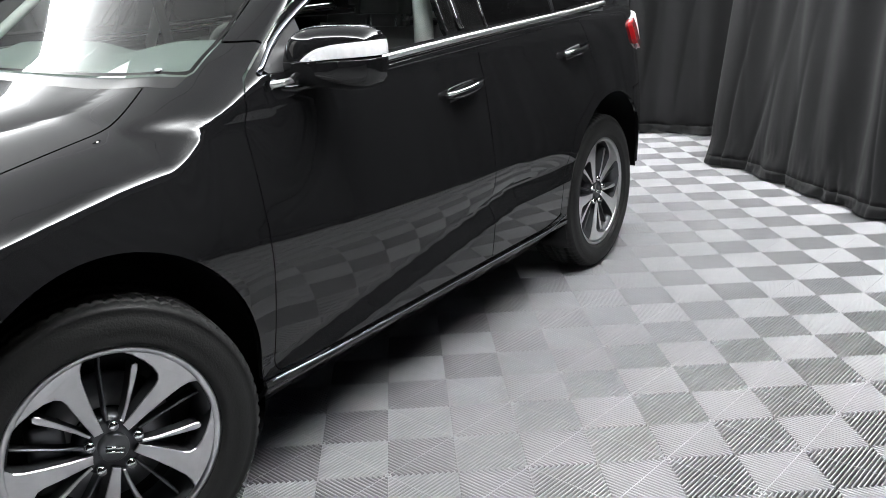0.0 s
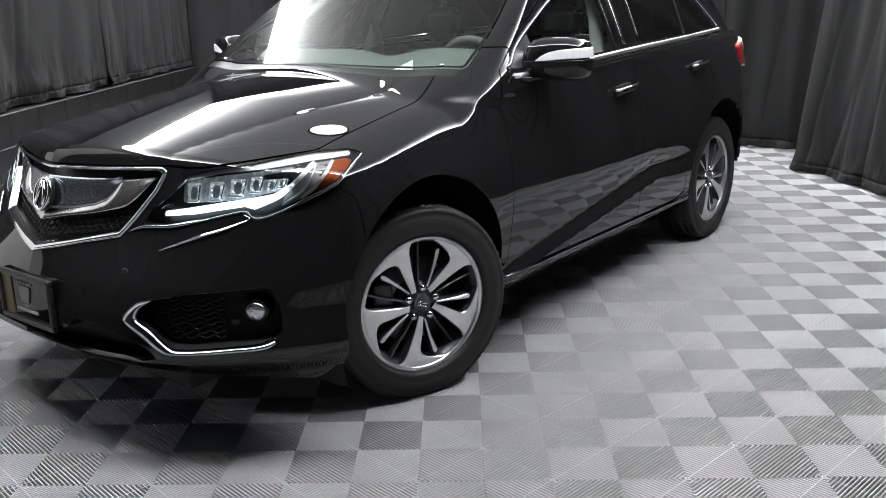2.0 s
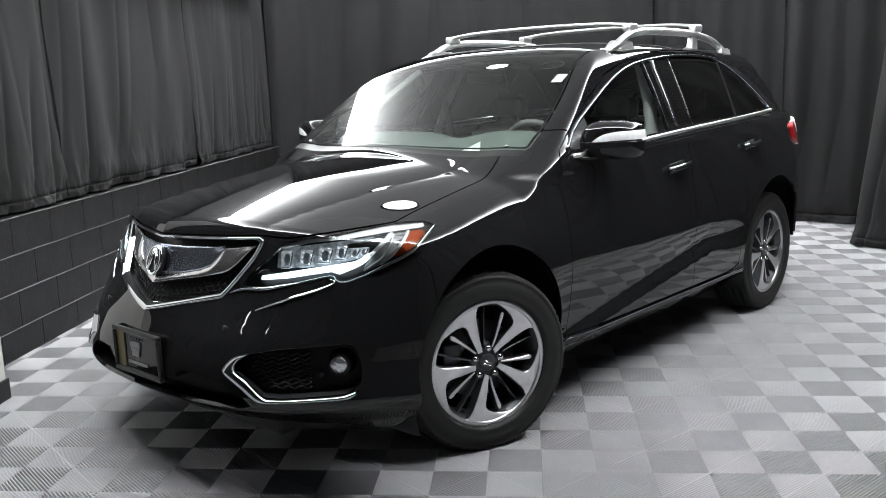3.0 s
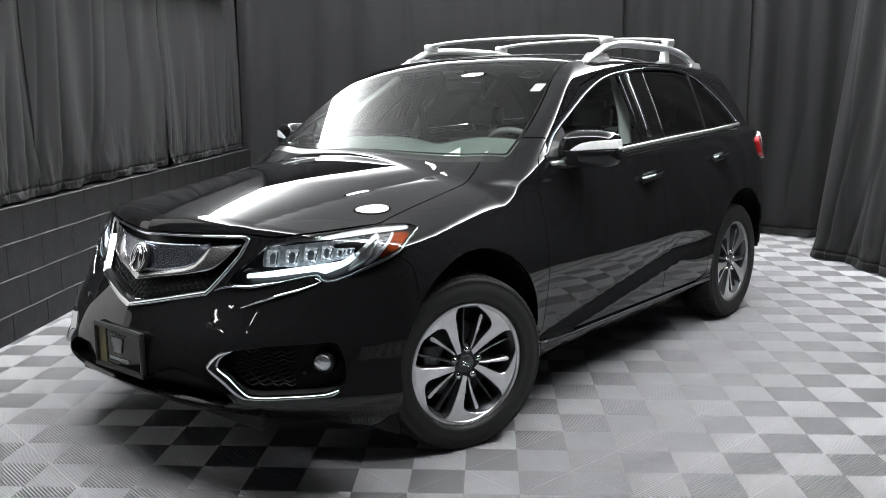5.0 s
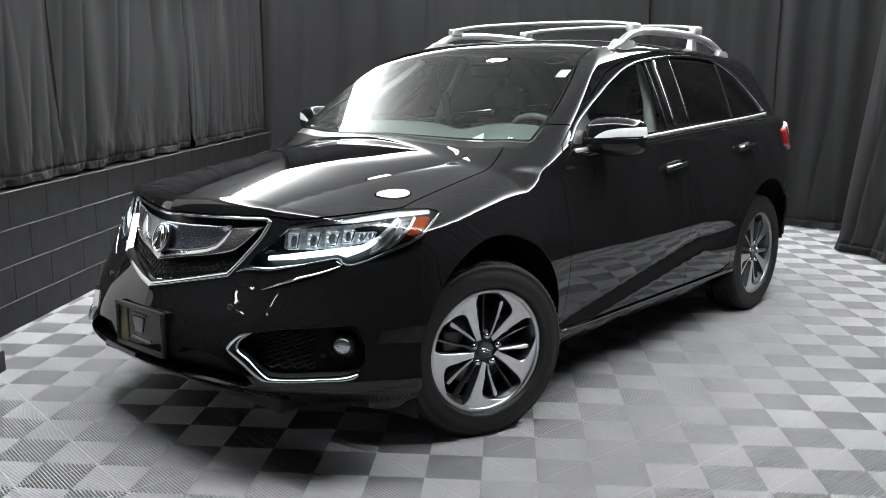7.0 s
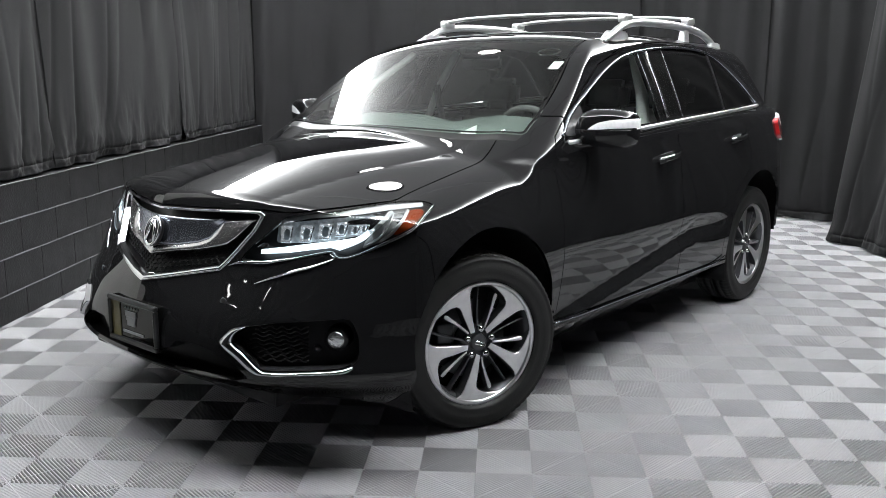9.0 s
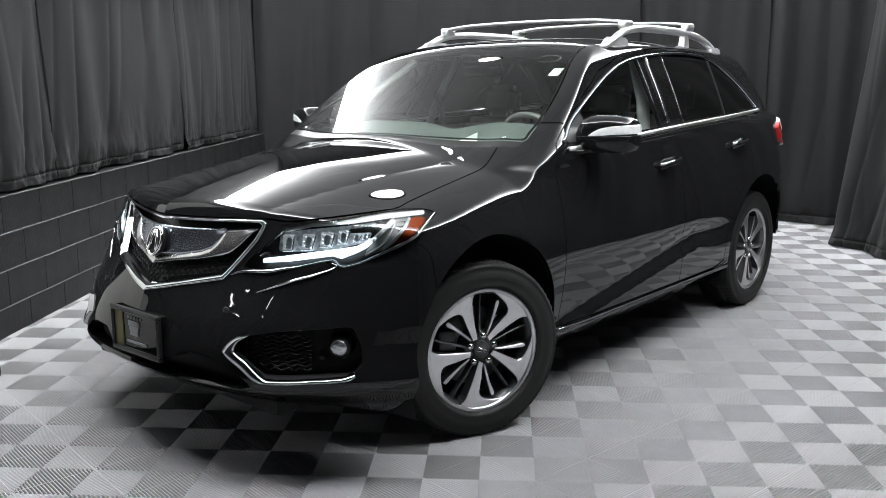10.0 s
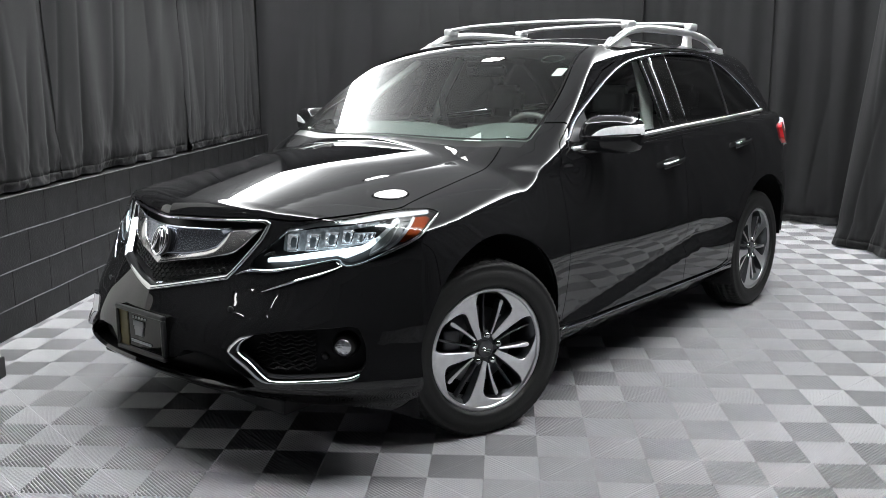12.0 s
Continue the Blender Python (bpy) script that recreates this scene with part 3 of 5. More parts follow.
M_BRUSHED = material("brushed_bright_trim", (0.92, 0.92, 0.93), rough=0.4, metal=1.0)
M_AMBER = material("amber_reflector", (0.30, 0.050, 0.008), rough=0.25, coat=0.5)
M_RED = material("red_lamp_lens", (0.50, 0.012, 0.015), rough=0.12, coat=1.0)
M_DRL = material("lit_light_guide", (0.9, 0.95, 1.0), rough=0.3, emit=(0.82, 0.94, 1.0), power=1.5)
M_LED = material("lit_led_optic", (0.7, 0.72, 0.75), rough=0.1, metal=0.9, var=0.8, var_scale=55, bump=1.0, bump_scale=45, emit=(0.9, 0.95, 1.0), power=0.22)
# pale colour stands for the brow's ceiling reflection and the blades' glow
M_SILVER = material("lamp_trim_painted_shine", (0.82, 0.83, 0.84), rough=0.25, metal=0.15, coat=0.6, var=0.05)
M_TRAY = material("smoked_chrome_tray", (0.66, 0.69, 0.72), rough=0.3, metal=0.4, var=0.4, var_scale=70, bump=0.6, bump_scale=80)
M_OPTIC = material("grey_glass_optic", (0.34, 0.38, 0.41), rough=0.08, coat=1.0, var=0.3, var_scale=60)
M_PANEL = material("grey_satin_panel", (0.33, 0.33, 0.33), rough=0.45, metal=0.4, var=0.1)
M_FOG = material("clear_fog_lens", (0.55, 0.56, 0.58), rough=0.12, metal=0.9, var=0.5, var_scale=60, bump=0.5, bump_scale=120)
# the white is the overhead light mirrored in the lens, put into its colour
M_SIGNAL = material("turn_signal_lens_painted_shine", (0.80, 0.80, 0.81), rough=0.2, metal=0.0, coat=1.0, var=0.08, var_scale=60)
M_SAIL = material("grey_black_grained_plastic", (0.028, 0.028, 0.03), rough=0.42, var=0.1, bump=0.2, bump_scale=300)
M_GLOSS = material("piano_black_trim", (0.02, 0.02, 0.021), rough=0.15, coat=1.0, spec=0.8)
M_WHITE = material("white_paper_and_reflection", (0.85, 0.85, 0.84), rough=0.7, var=0.04)
M_LEATHER = material("black_leather", (0.12, 0.116, 0.116), rough=0.45, var=0.2, var_scale=12, bump=0.35, bump_scale=260)
# blackish vinyl lifted to grey-green: reflection and haze of the windscreen in colour
M_DASH = material("dashboard_vinyl_with_haze", (0.15, 0.175, 0.165), rough=0.6, var=0.15, bump=0.3, bump_scale=320)
M_TRIM = material("light_grey_pillar_trim", (0.75, 0.75, 0.73), rough=0.8, var=0.08, bump=0.2, bump_scale=400)
M_DISC = material("brake_disc_steel", (0.30, 0.30, 0.31), rough=0.4, metal=1.0, var=0.15, var_scale=40)

car = new("car")
tagged(car, "glossy black five-door sport utility car with lit headlights", "car")

V, Fq = body_grid(0.0145)
F = [tuple(f) for f in Fq.tolist()]


def ax(v):
    return v[:, 0], np.abs(v[:, 1]), v[:, 2]


def take(region, gap=0.0022):
    """Splits the rest of the skin: gives the panel inside the region, and keeps what lies outside."""
    global V, F
    r = region(*ax(V))
    inner = clip(V, F, r - gap)
    V, F = clip(V, F, -r - gap)
    return inner


def outer_side(x, a, z):
    return a - side_y(x, np.maximum(z, 1.06)) + 0.075


def arch(x, a, z):
    return np.minimum(0.452 - np.minimum(np.hypot(x, z - 0.36), np.hypot(x - REAR_X, z - 0.36)), a - 0.45)


take(arch, 0.0)
take(lambda x, a, z: 0.205 + 0.075 * np.clip((x - 0.4) / 0.25, 0, 1) + 0.03 * np.clip((x - 0.7) / 0.15, 0, 1) + 0.20 * np.clip((-2.98 - x) / 0.12, 0, 1) - z, 0.0)

# glazing
def screen(x, a, z):
    r = np.minimum((side_y(x, z) - 0.070 - a) * 0.9, (screen_x(a, 1.125) - x) * 1.3)
    return np.minimum(r, (x + 1.070 + 0.13 * (a / 0.6) ** 2) * 0.8)


v, f = take(lambda x, a, z: np.minimum(screen(x, a, z), z - 1.10))
fr = np.minimum(screen(*ax(v)) - 0.012, (screen_x(np.abs(v[:, 1]), 1.125) - v[:, 0]) * 1.3 - 0.016)
gv, gf = clip(v, f, fr)
windscreen = panel("windscreen", gv, gf, M_SCREEN, car, (1, -1), "raked clear windscreen", 0.0, 0, True)
gv, gf = clip(v, f, -fr)
panel("windscreen_edge", gv, gf, M_FRIT, windscreen, (1, -1), "black ceramic border", 0.0, 0, True)

DLO = [(-0.60, 1.118), (-0.76, 1.232), (-1.10, 1.382), (-1.41, 1.468), (-1.85, 1.508), (-2.20, 1.505), (-2.42, 1.47), (-2.66, 1.345), (-2.86, 1.205),
       (-2.27, 1.183), (-1.48, 1.152)]
FRONT_DOOR = [(-0.505, 0.345), (-0.50, 0.80), (-0.515, 0.98), (-0.535, 1.075), (-0.56, 1.118), (-0.76, 1.262), (-1.08, 1.422), (-1.40, 1.507), (-1.655, 1.532),
              (-1.60, 1.155), (-1.625, 1.0), (-1.65, 0.6), (-1.62, 0.345)]
REAR_DOOR = [(-1.62, 0.345), (-1.65, 0.6), (-1.625, 1.0), (-1.60, 1.155), (-1.655, 1.532), (-1.9, 1.545), (-2.25, 1.538), (-2.40, 1.51), (-2.335, 1.185), (-2.44, 1.186),
             (-2.53, 0.94), (-2.50, 0.84), (-2.30, 0.72), (-2.19, 0.52), (-2.17, 0.345)]


def on_side(poly):
    return lambda x, a, z: np.minimum(sdf_poly(x, z, poly), outer_side(x, a, z))


v, f = take(on_side(DLO), 0.001)
win = {}
for nm, hi, lo in (("sail", 0.0, -0.80), ("front", -0.81, -1.455), ("pillar", -1.465, -1.735), ("rear", -1.745, -2.255), ("bar", -2.262, -2.287), ("quarter", -2.295, -9)):
    slant = v[:, 0] + {"sail": 0.0, "front": 0.0, "pillar": 0.10, "rear": 0.17, "bar": 0.24, "quarter": 0.24}[nm] * (v[:, 2] - 1.15) * 1.0
    slant2 = v[:, 0] + {"sail": 0.0, "front": 0.10, "pillar": 0.17, "rear": 0.24, "bar": 0.24, "quarter": 0.24}[nm] * (v[:, 2] - 1.15)
    win[nm] = clip(v, f, np.minimum(hi - slant, slant2 - lo))


def belt(x, a, z):
    zb = curve(x, (-2.9, 1.200), (-2.27, 1.178), (-1.48, 1.147), (-0.6, 1.104))
    return np.minimum(np.minimum(0.013 - np.abs(z - zb + 0.014), outer_side(x, a, z)), np.minimum(-0.60 - x, x + 2.885))


trim_vf = take(belt, 0.0005)

# front openings, in a coordinate that runs round the corner of the nose
def wrap(x, a):
    return (a - x) / 1.4


GRILLE = [(0.0, 0.889), (0.168, 0.891), (0.265, 0.894), (0.357, 0.897), (0.425, 0.899), (0.443, 0.888), (0.425, 0.833), (0.390, 0.774), (0.355, 0.718), (0.339, 0.697), (0.219, 0.673), (0.099, 0.647), (0.0, 0.628)]
GRILLE = GRILLE + [(-y, z) for y, z in GRILLE[-2:0:-1]]
LAMP = [(-0.252, 0.733), (-0.222, 0.775), (-0.160, 0.825), (-0.116, 0.861), (-0.094, 0.884), (-0.002, 0.900), (0.078, 0.908), (0.177, 0.918), (0.258, 0.925), (0.32, 0.929), (0.403, 0.927), (0.444, 0.915),
        (0.400, 0.885), (0.358, 0.851), (0.313, 0.830), (0.253, 0.806), (0.175, 0.773), (0.116, 0.757), (0.088, 0.762), (0.067, 0.775), (-0.042, 0.752), (-0.105, 0.741), (-0.165, 0.728)]
FOG = [(-0.272, 0.477), (-0.262, 0.503), (-0.225, 0.530), (-0.116, 0.549), (0.0, 0.558), (0.114, 0.565), (0.142, 0.558), (0.163, 0.503), (0.165, 0.435), (0.143, 0.408), (0.091, 0.401), (-0.004, 0.397), (-0.121, 0.391), (-0.172, 0.394), (-0.237, 0.452)]


def both(pts):
    """A closed outline from the left half of it, top to bottom."""
    return pts + [(-y, z) for y, z in pts[::-1] if y > 1e-6]


INTAKE = both([(0.0, 0.405), (0.20, 0.410), (0.245, 0.449), (0.346, 0.449), (0.414, 0.436), (0.463, 0.414), (0.52, 0.385), (0.55, 0.358), (0.5, 0.345), (0.0, 0.340)])
take(lambda x, a, z: np.minimum(sdf_poly(a, z, INTAKE), x - 0.5), 0.0005)
grille_vf = take(lambda x, a, z: np.minimum(sdf_poly(a, z, GRILLE), x - 0.5), 0.0005)
lamp_vf = take(lambda x, a, z: np.minimum(sdf_poly(wrap(x, a), z, LAMP), x - 0.1), 0.0015)
fog_vf = take(lambda x, a, z: np.minimum(sdf_poly(wrap(x, a), z, FOG), x - 0.3), 0.0005)
TAIL = [(-3.00, 1.080), (-3.05, 1.105), (-3.7, 1.13), (-3.7, 0.94), (-3.14, 0.955), (-3.03, 1.0)]
tail_vf = take(lambda x, a, z: np.minimum(sdf_poly(x, z, TAIL), a - 0.35))


def hood_region(x, a, z):
    front = z - curve(a, (0.0, 0.897), (0.3, 0.902), (0.44, 0.906), (0.52, 0.902), (0.62, 0.914), (0.78, 0.934), (0.9, 0.94))
    seam = curve(x, (-0.62, 0.50), (-0.56, 0.575), (-0.466, 0.63), (-0.3, 0.675), (0.0, 0.71), (0.248, 0.727), (0.38, 0.752), (0.5, 0.785), (0.9, 0.80)) - a
    rear = x - (screen_x(a, 1.108) + 0.020)
    return np.minimum(np.minimum(front, seam), np.minimum(rear, x + 0.62))


hood_vf = take(hood_region, 0.003)
cowl_vf = take(lambda x, a, z: np.minimum(np.minimum(0.735 - a, (screen_x(a, 1.108) + 0.020 - x) * 0.8), np.minimum(1.16 - z, x + 0.60)))
front_door_vf = take(on_side(FRONT_DOOR))
rear_door_vf = take(on_side(REAR_DOOR))
bumper_vf = take(lambda x, a, z: np.minimum(x - curve(z, (0.2, 0.29), (0.6, 0.33), (0.79, 0.345), (0.845, 0.395), (0.90, 0.48), (0.95, 0.6)), 0.95 - z))
sill_vf = take(lambda x, a, z: np.minimum(np.minimum(0.338 - z, -0.40 - x), x + 2.3))
fender_vf = take(lambda x, a, z: np.minimum(x + 0.66, 1.20 - z))
rbumper_vf = take(lambda x, a, z: np.minimum(0.80 - z, -2.95 - x))
tailgate_vf = take(lambda x, a, z: np.minimum(np.minimum(-3.33 - x, 0.66 - a), 1.55 - z))

hood = panel("hood", *hood_vf, M_PAINT, car, (1, -1), "sculpted hood", join=True)
panel("cowl", *cowl_vf, M_SATIN, car, (1, -1), "black plastic cowl", -0.004, join=True)
fdoor = panel("front_door", *front_door_vf, M_PAINT, car, (1, -1))
rdoor = panel("rear_door", *rear_door_vf, M_PAINT, car, (1, -1))
fbumper = panel("front_bumper", *bumper_vf, M_PAINT, car, (1, -1), join=True)
panel("sill", *sill_vf, M_PAINT, car, (1, -1), "", 0.007)
panel("fender", *fender_vf, M_PAINT, car, (1, -1))
panel("rear_bumper", *rbumper_vf, M_PAINT, car, (1, -1), join=True)
panel("tailgate", *tailgate_vf, M_PAINT, car, (1, -1), join=True)
panel("roof_and_quarter_shell", V, F, M_PAINT, car, (1, -1), join=True)
panel("belt_trim", *trim_vf, M_CHROME, car, (1, -1), "bright chrome belt strip", 0.004)
cutline = tail_vf[0][:, 0] + 3.135 - 0.9 * (tail_vf[0][:, 2] - 1.03)
for s_ in (1, -1):
    lamp = panel("tail_light", *clip(*tail_vf, cutline), M_RED, car, (s_,), "red tail lamp lens with a white rear part", 0.020, 0.03)
    panel("reversing_lens", *clip(*tail_vf, -cutline - 0.002), M_WHITE, lamp, (s_,), "white lens", 0.018, 0.03)
for k, d in enumerate(fdoor):
    s = (1, -1)[k]
    panel("window_glass", *win["front"], M_SIDEGLASS, d, (s,), "clear side glass", -0.004, 0)
    panel("sail_panel", *win["sail"], M_SAIL, d, (s,), "black plastic mirror triangle", -0.002)
for k, d in enumerate(rdoor):
    s = (1, -1)[k]
    panel("window_glass", *win["rear"], M_PRIVACY, d, (s,), "dark privacy glass", -0.004, 0)
    panel("pillar_cover", *win["pillar"], M_FRIT, d, (s,), "gloss black pillar cover", -0.002)
    panel("window_bar", *win["bar"], M_SATIN, d, (s,), "", -0.001)
panel("quarter_glass", *win["quarter"], M_PRIVACY, car, (1, -1), "dark privacy glass", -0.003, 0)


def skin_from(s, z, depth=0.0):
    """Points of the nose at wrap coordinate s and height z, sunk by depth towards the car's middle."""
    s, z = np.broadcast_arrays(np.asarray(s, float), np.asarray(z, float))
    lo, hi = np.full(s.shape, 0.1), np.full(s.shape, 2.6)
    for _ in range(34):
        m = (lo + hi) / 2
        x, a = (m - 1.4 * s) / 2, (m + 1.4 * s) / 2
        ins = body(x, a, z) < 0
        lo, hi = np.where(ins, m, lo), np.where(ins, hi, m)
    m = (lo + hi) / 2 - depth * 1.414
    return np.stack([(m - 1.4 * s) / 2, (m + 1.4 * s) / 2, z + 0 * s], -1)


def wrap_patch(name, poly, depth, mat, parent, side, label="", step=0.012, thick=0.0, mapping=None):
    """A sheet that follows the nose at a depth, cut to a polygon in wrap coordinates, with turned edges."""
    mapping = mapping or skin_from
    ps = np.array(poly)
    s0, z0 = ps.min(0) - step
    s1, z1 = ps.max(0) + step
    ss, zz = np.arange(s0, s1 + step, step), np.arange(z0, z1 + step, step)
    S, Z = np.meshgrid(ss, zz, indexing="ij")
    P = mapping(S, Z, depth(S, Z) if callable(depth) else depth).reshape(-1, 3)
    n0, n1 = S.shape
    ii, jj = np.meshgrid(np.arange(n0 - 1), np.arange(n1 - 1), indexing="ij")
    a = (ii * n1 + jj).ravel()
    f = np.stack([a, a + n1, a + n1 + 1, a + 1], -1).tolist()
    v, f = clip(P, [tuple(q) for q in f], sdf_poly(S, Z, poly).ravel())
    if thick:
        nn = np.tile(np.array([1.0, 0.0, 0.0] if mapping is not skin_from else [0.7, 0.7, 0.0]), (len(v), 1))
        v, f = with_rim(v, f, nn, thick)
    f = f if side > 0 else [q[::-1] for q in f]
    return mesh_object(name, v * np.array([1, side, 1]), f, mat, True, parent, label)


def offset_strip(pts, w):
    """A polygon round an open line of points, w wide."""
    p = [Vector((*q, 0)) for q in pts]
    left, right = [], []
    for i in range(len(p)):
        t = (p[min(i + 1, len(p) - 1)] - p[max(i - 1, 0)]).normalized()
        n = Vector((-t.y, t.x, 0)) * w / 2
        left.append((p[i] + n)[:2])
        right.append((p[i] - n)[:2])
    return left + right[::-1]


def wrap_tube(name, pts, r, depth, mat, parent, side, label="", cyclic=False, n=40, flat=1.0, mapping=None):
    sp = spline([(a, b, 0) for a, b in pts], n) if not cyclic else [Vector((a, b, 0)) for a, b in pts]
    q = (mapping or skin_from)(np.array([p.x for p in sp]), np.array([p.y for p in sp]), depth) * np.array([1, side, 1])
    return tube(name, [tuple(k) for k in q], r, mat, parent, label, 4, cyclic, flat)


def loft(name, outer, inner, depth, mat, parent, side, label="", n=70, rows=8, mapping=None, cyclic=False):
    """A rounded band between two lines of wrap coordinates; depth says how far it is sunk from the outer line (0) to the inner (1)."""
    if cyclic:
        o = [tuple(a) + (0,) for a in outer]
        q = [tuple(a) + (0,) for a in inner]
        o, q = [Vector(a) for a in o], [Vector(a) for a in q]
    else:
        o, q = spline([(*a, 0) for a in outer], n), spline([(*a, 0) for a in inner], n)
    m = len(o)
    S = np.array([[o[i].x + (q[i].x - o[i].x) * j / rows for j in range(rows + 1)] for i in range(m)])
    Z = np.array([[o[i].y + (q[i].y - o[i].y) * j / rows for j in range(rows + 1)] for i in range(m)])
    D = np.array([[depth(j / rows) for j in range(rows + 1)] for i in range(m)])
    v = (mapping or skin_from)(S, Z, D).reshape(-1, 3) * np.array([1, side, 1])
    k = rows + 1
    f = []
    for i in range(m if cyclic else m - 1):
        i2 = (i + 1) % m
        for j in range(rows):
            f.append((i * k + j, i * k + j + 1, i2 * k + j + 1, i2 * k + j) if side > 0 else (i * k + j, i2 * k + j, i2 * k + j + 1, i * k + j + 1))
    return mesh_object(name, v, f, mat, True, parent, label)


# headlights
LEDS = ((-0.110, -0.069, 0.800, 0.853), (-0.042, 0.001, 0.806, 0.857), (0.024, 0.069, 0.818, 0.865), (0.086, 0.122, 0.829, 0.872), (0.140, 0.164, 0.836, 0.864), (0.172, 0.194, 0.842, 0.867))


def headlight(side):
    lens = panel("headlight", *lamp_vf, M_LENS, car, (side,), "lit clear headlight with stacked light modules and amber corner", 0.0, 0.006)
    wrap_patch("housing", LAMP, lambda s, z: 0.048 + 0.02 * np.cos(s * 9) * (z < 0.9), M_SATIN, lens, side, "dark inner housing", thick=-0.048)
    wrap_patch("upper_brow", [(-0.104, 0.863), (-0.100, 0.875), (-0.002, 0.895), (0.09, 0.904), (0.177, 0.913), (0.277, 0.919), (0.40, 0.922), (0.40, 0.913), (0.277, 0.908), (0.177, 0.901), (0.09, 0.893), (-0.002, 0.884)],
               lambda S, Z: 0.006 + 0.8 * np.clip(Z - (0.876 + 0.10 * S), 0, 0.03), M_SILVER, lens, side, "bright upper edge", 0.004, thick=0.03)
    wrap_patch("module_tray", [(-0.125, 0.795), (-0.118, 0.858), (-0.002, 0.873), (0.177, 0.893), (0.25, 0.900), (0.215, 0.845), (0.166, 0.828), (0.07, 0.808), (-0.03, 0.797)],
               lambda S, Z: 0.040 + 0.004 * np.sin(S * 230) * np.sin(Z * 190), M_TRAY, lens, side, "smoked bright tray behind the modules", 0.005)
    for i, (s0, s1, z0, z1) in enumerate(LEDS):
        sc, zc = (s0 + s1) / 2, (z0 + z1) / 2
        lean = 0.010 if i else 0.004
        quad = [(s0, z0), (s1 - 0.004, z0 + 0.001), (s1 + lean, z1), (s0 + lean * 0.6, z1 - 0.001)]
        wrap_patch("led_module", quad, lambda S, Z, sc=sc, zc=zc: 0.036 - 0.012 * np.cos((S - sc) * 60) + 0.004 * np.sin((Z - zc) * 210 + (S - sc) * 60), M_LED, lens, side, "faceted lit module", 0.0035, thick=0.02)
        w, h = (s1 - s0) / 2, (z1 - z0) / 2
        wrap_patch("module_lens", [(sc - w * 0.35, zc - h * 0.75), (sc + w * 0.5, zc - h * 0.7), (sc + w * 0.8, zc + h * 0.55), (sc + w * 0.1, zc + h * 0.8), (sc - w * 0.3, zc + h * 0.3)],
                   lambda S, Z, sc=sc, zc=zc: 0.018 + 9.0 * ((S - sc) ** 2 + (Z - zc) ** 2), M_OPTIC, lens, side, "grey glass optic", 0.004, thick=0.008)
        wrap_tube("module_bezel", [quad[1], quad[2]], 0.0034, 0.016, M_CHROME, lens, side, "bright slanted divider", False, 8)
        wrap_tube("module_bezel", [quad[0], quad[1]], 0.0022, 0.018, M_CHROME, lens, side, "", False, 8)
    wrap_patch("silver_reflector", [(0.130, 0.866), (0.128, 0.878), (0.256, 0.897), (0.268, 0.893), (0.215, 0.845), (0.200, 0.846), (0.205, 0.868)], 0.020, M_CHROME_S, lens, side, "silver reflector", 0.005, thick=0.02)
    drl = [(-0.180, 0.758), (-0.083, 0.767), (0.0, 0.780), (0.071, 0.791), (0.101, 0.783), (0.156, 0.803), (0.188, 0.818), (0.222, 0.846), (0.226, 0.858), (0.212, 0.853), (0.186, 0.836), (0.156, 0.822), (0.077, 0.810), (-0.002, 0.798), (-0.10, 0.782), (-0.180, 0.769)]
    wrap_patch("light_guide", drl, 0.014, M_DRL, lens, side, "glowing white light bar", 0.005, thick=0.02)
    wrap_patch("smoked_panel", [(0.178, 0.786), (0.253, 0.812), (0.285, 0.836), (0.345, 0.908), (0.290, 0.908), (0.240, 0.862), (0.190, 0.812)], 0.030, M_PANEL, lens, side, "grey satin inner panel", 0.006)
    for pts, w, mm in (([(0.205, 0.840), (0.235, 0.864), (0.266, 0.891), (0.288, 0.904)], 0.013, M_SILVER), ([(0.190, 0.797), (0.225, 0.816), (0.256, 0.840), (0.293, 0.902)], 0.0045, M_SILVER), ([(0.240, 0.813), (0.280, 0.837), (0.312, 0.870), (0.345, 0.907)], 0.0095, M_SILVER)):
        wrap_patch("light_blade", offset_strip([tuple(q[:2]) for q in spline([(a, b, 0) for a, b in pts], 12)], w), 0.014, mm, lens, side, "bright slanted blade", 0.0035, thick=0.02)
    wrap_patch("amber_reflector", [(0.286, 0.832), (0.320, 0.874), (0.348, 0.905), (0.389, 0.906), (0.402, 0.897), (0.352, 0.856), (0.305, 0.835)], 0.018, M_AMBER, lens, side, "amber side reflector", 0.005, thick=0.02)
    wrap_patch("light_blade", [(-0.200, 0.775), (-0.180, 0.789), (-0.156, 0.795), (-0.148, 0.785)], 0.018, M_CHROME, lens, side, "bright slanted blade", 0.004, thick=0.02)
    # highlight on the black painted lip, made as a smoked chrome bar
    wrap_tube("lower_lip_shine", [(-0.30, 0.712), (-0.25, 0.727), (-0.165, 0.733), (-0.105, 0.744), (-0.042, 0.756)], [0.003 + 0.007 * math.sin(math.pi * i / 29) for i in range(30)], 0.001, M_CHROME_D, lens, side, "", False, 30, 0.7)
    # highlight on the glossy black body edge, made as a chrome bar
    wrap_tube("lower_edge_shine", [(-0.200, 0.664), (-0.150, 0.681), (-0.102, 0.697), (-0.062, 0.711), (-0.002, 0.727), (0.05, 0.745), (0.077, 0.756), (0.083, 0.763), (0.067, 0.771)],
              [0.001 + 0.0075 * math.sin(math.pi * min(1, (i + 1) / 26)) ** 0.7 for i in range(24)] + [0.003] * 10, 0.001, M_CHROME, lens, side, "tapered highlight of the glossy black edge, made as chrome", False, 34, 0.6)
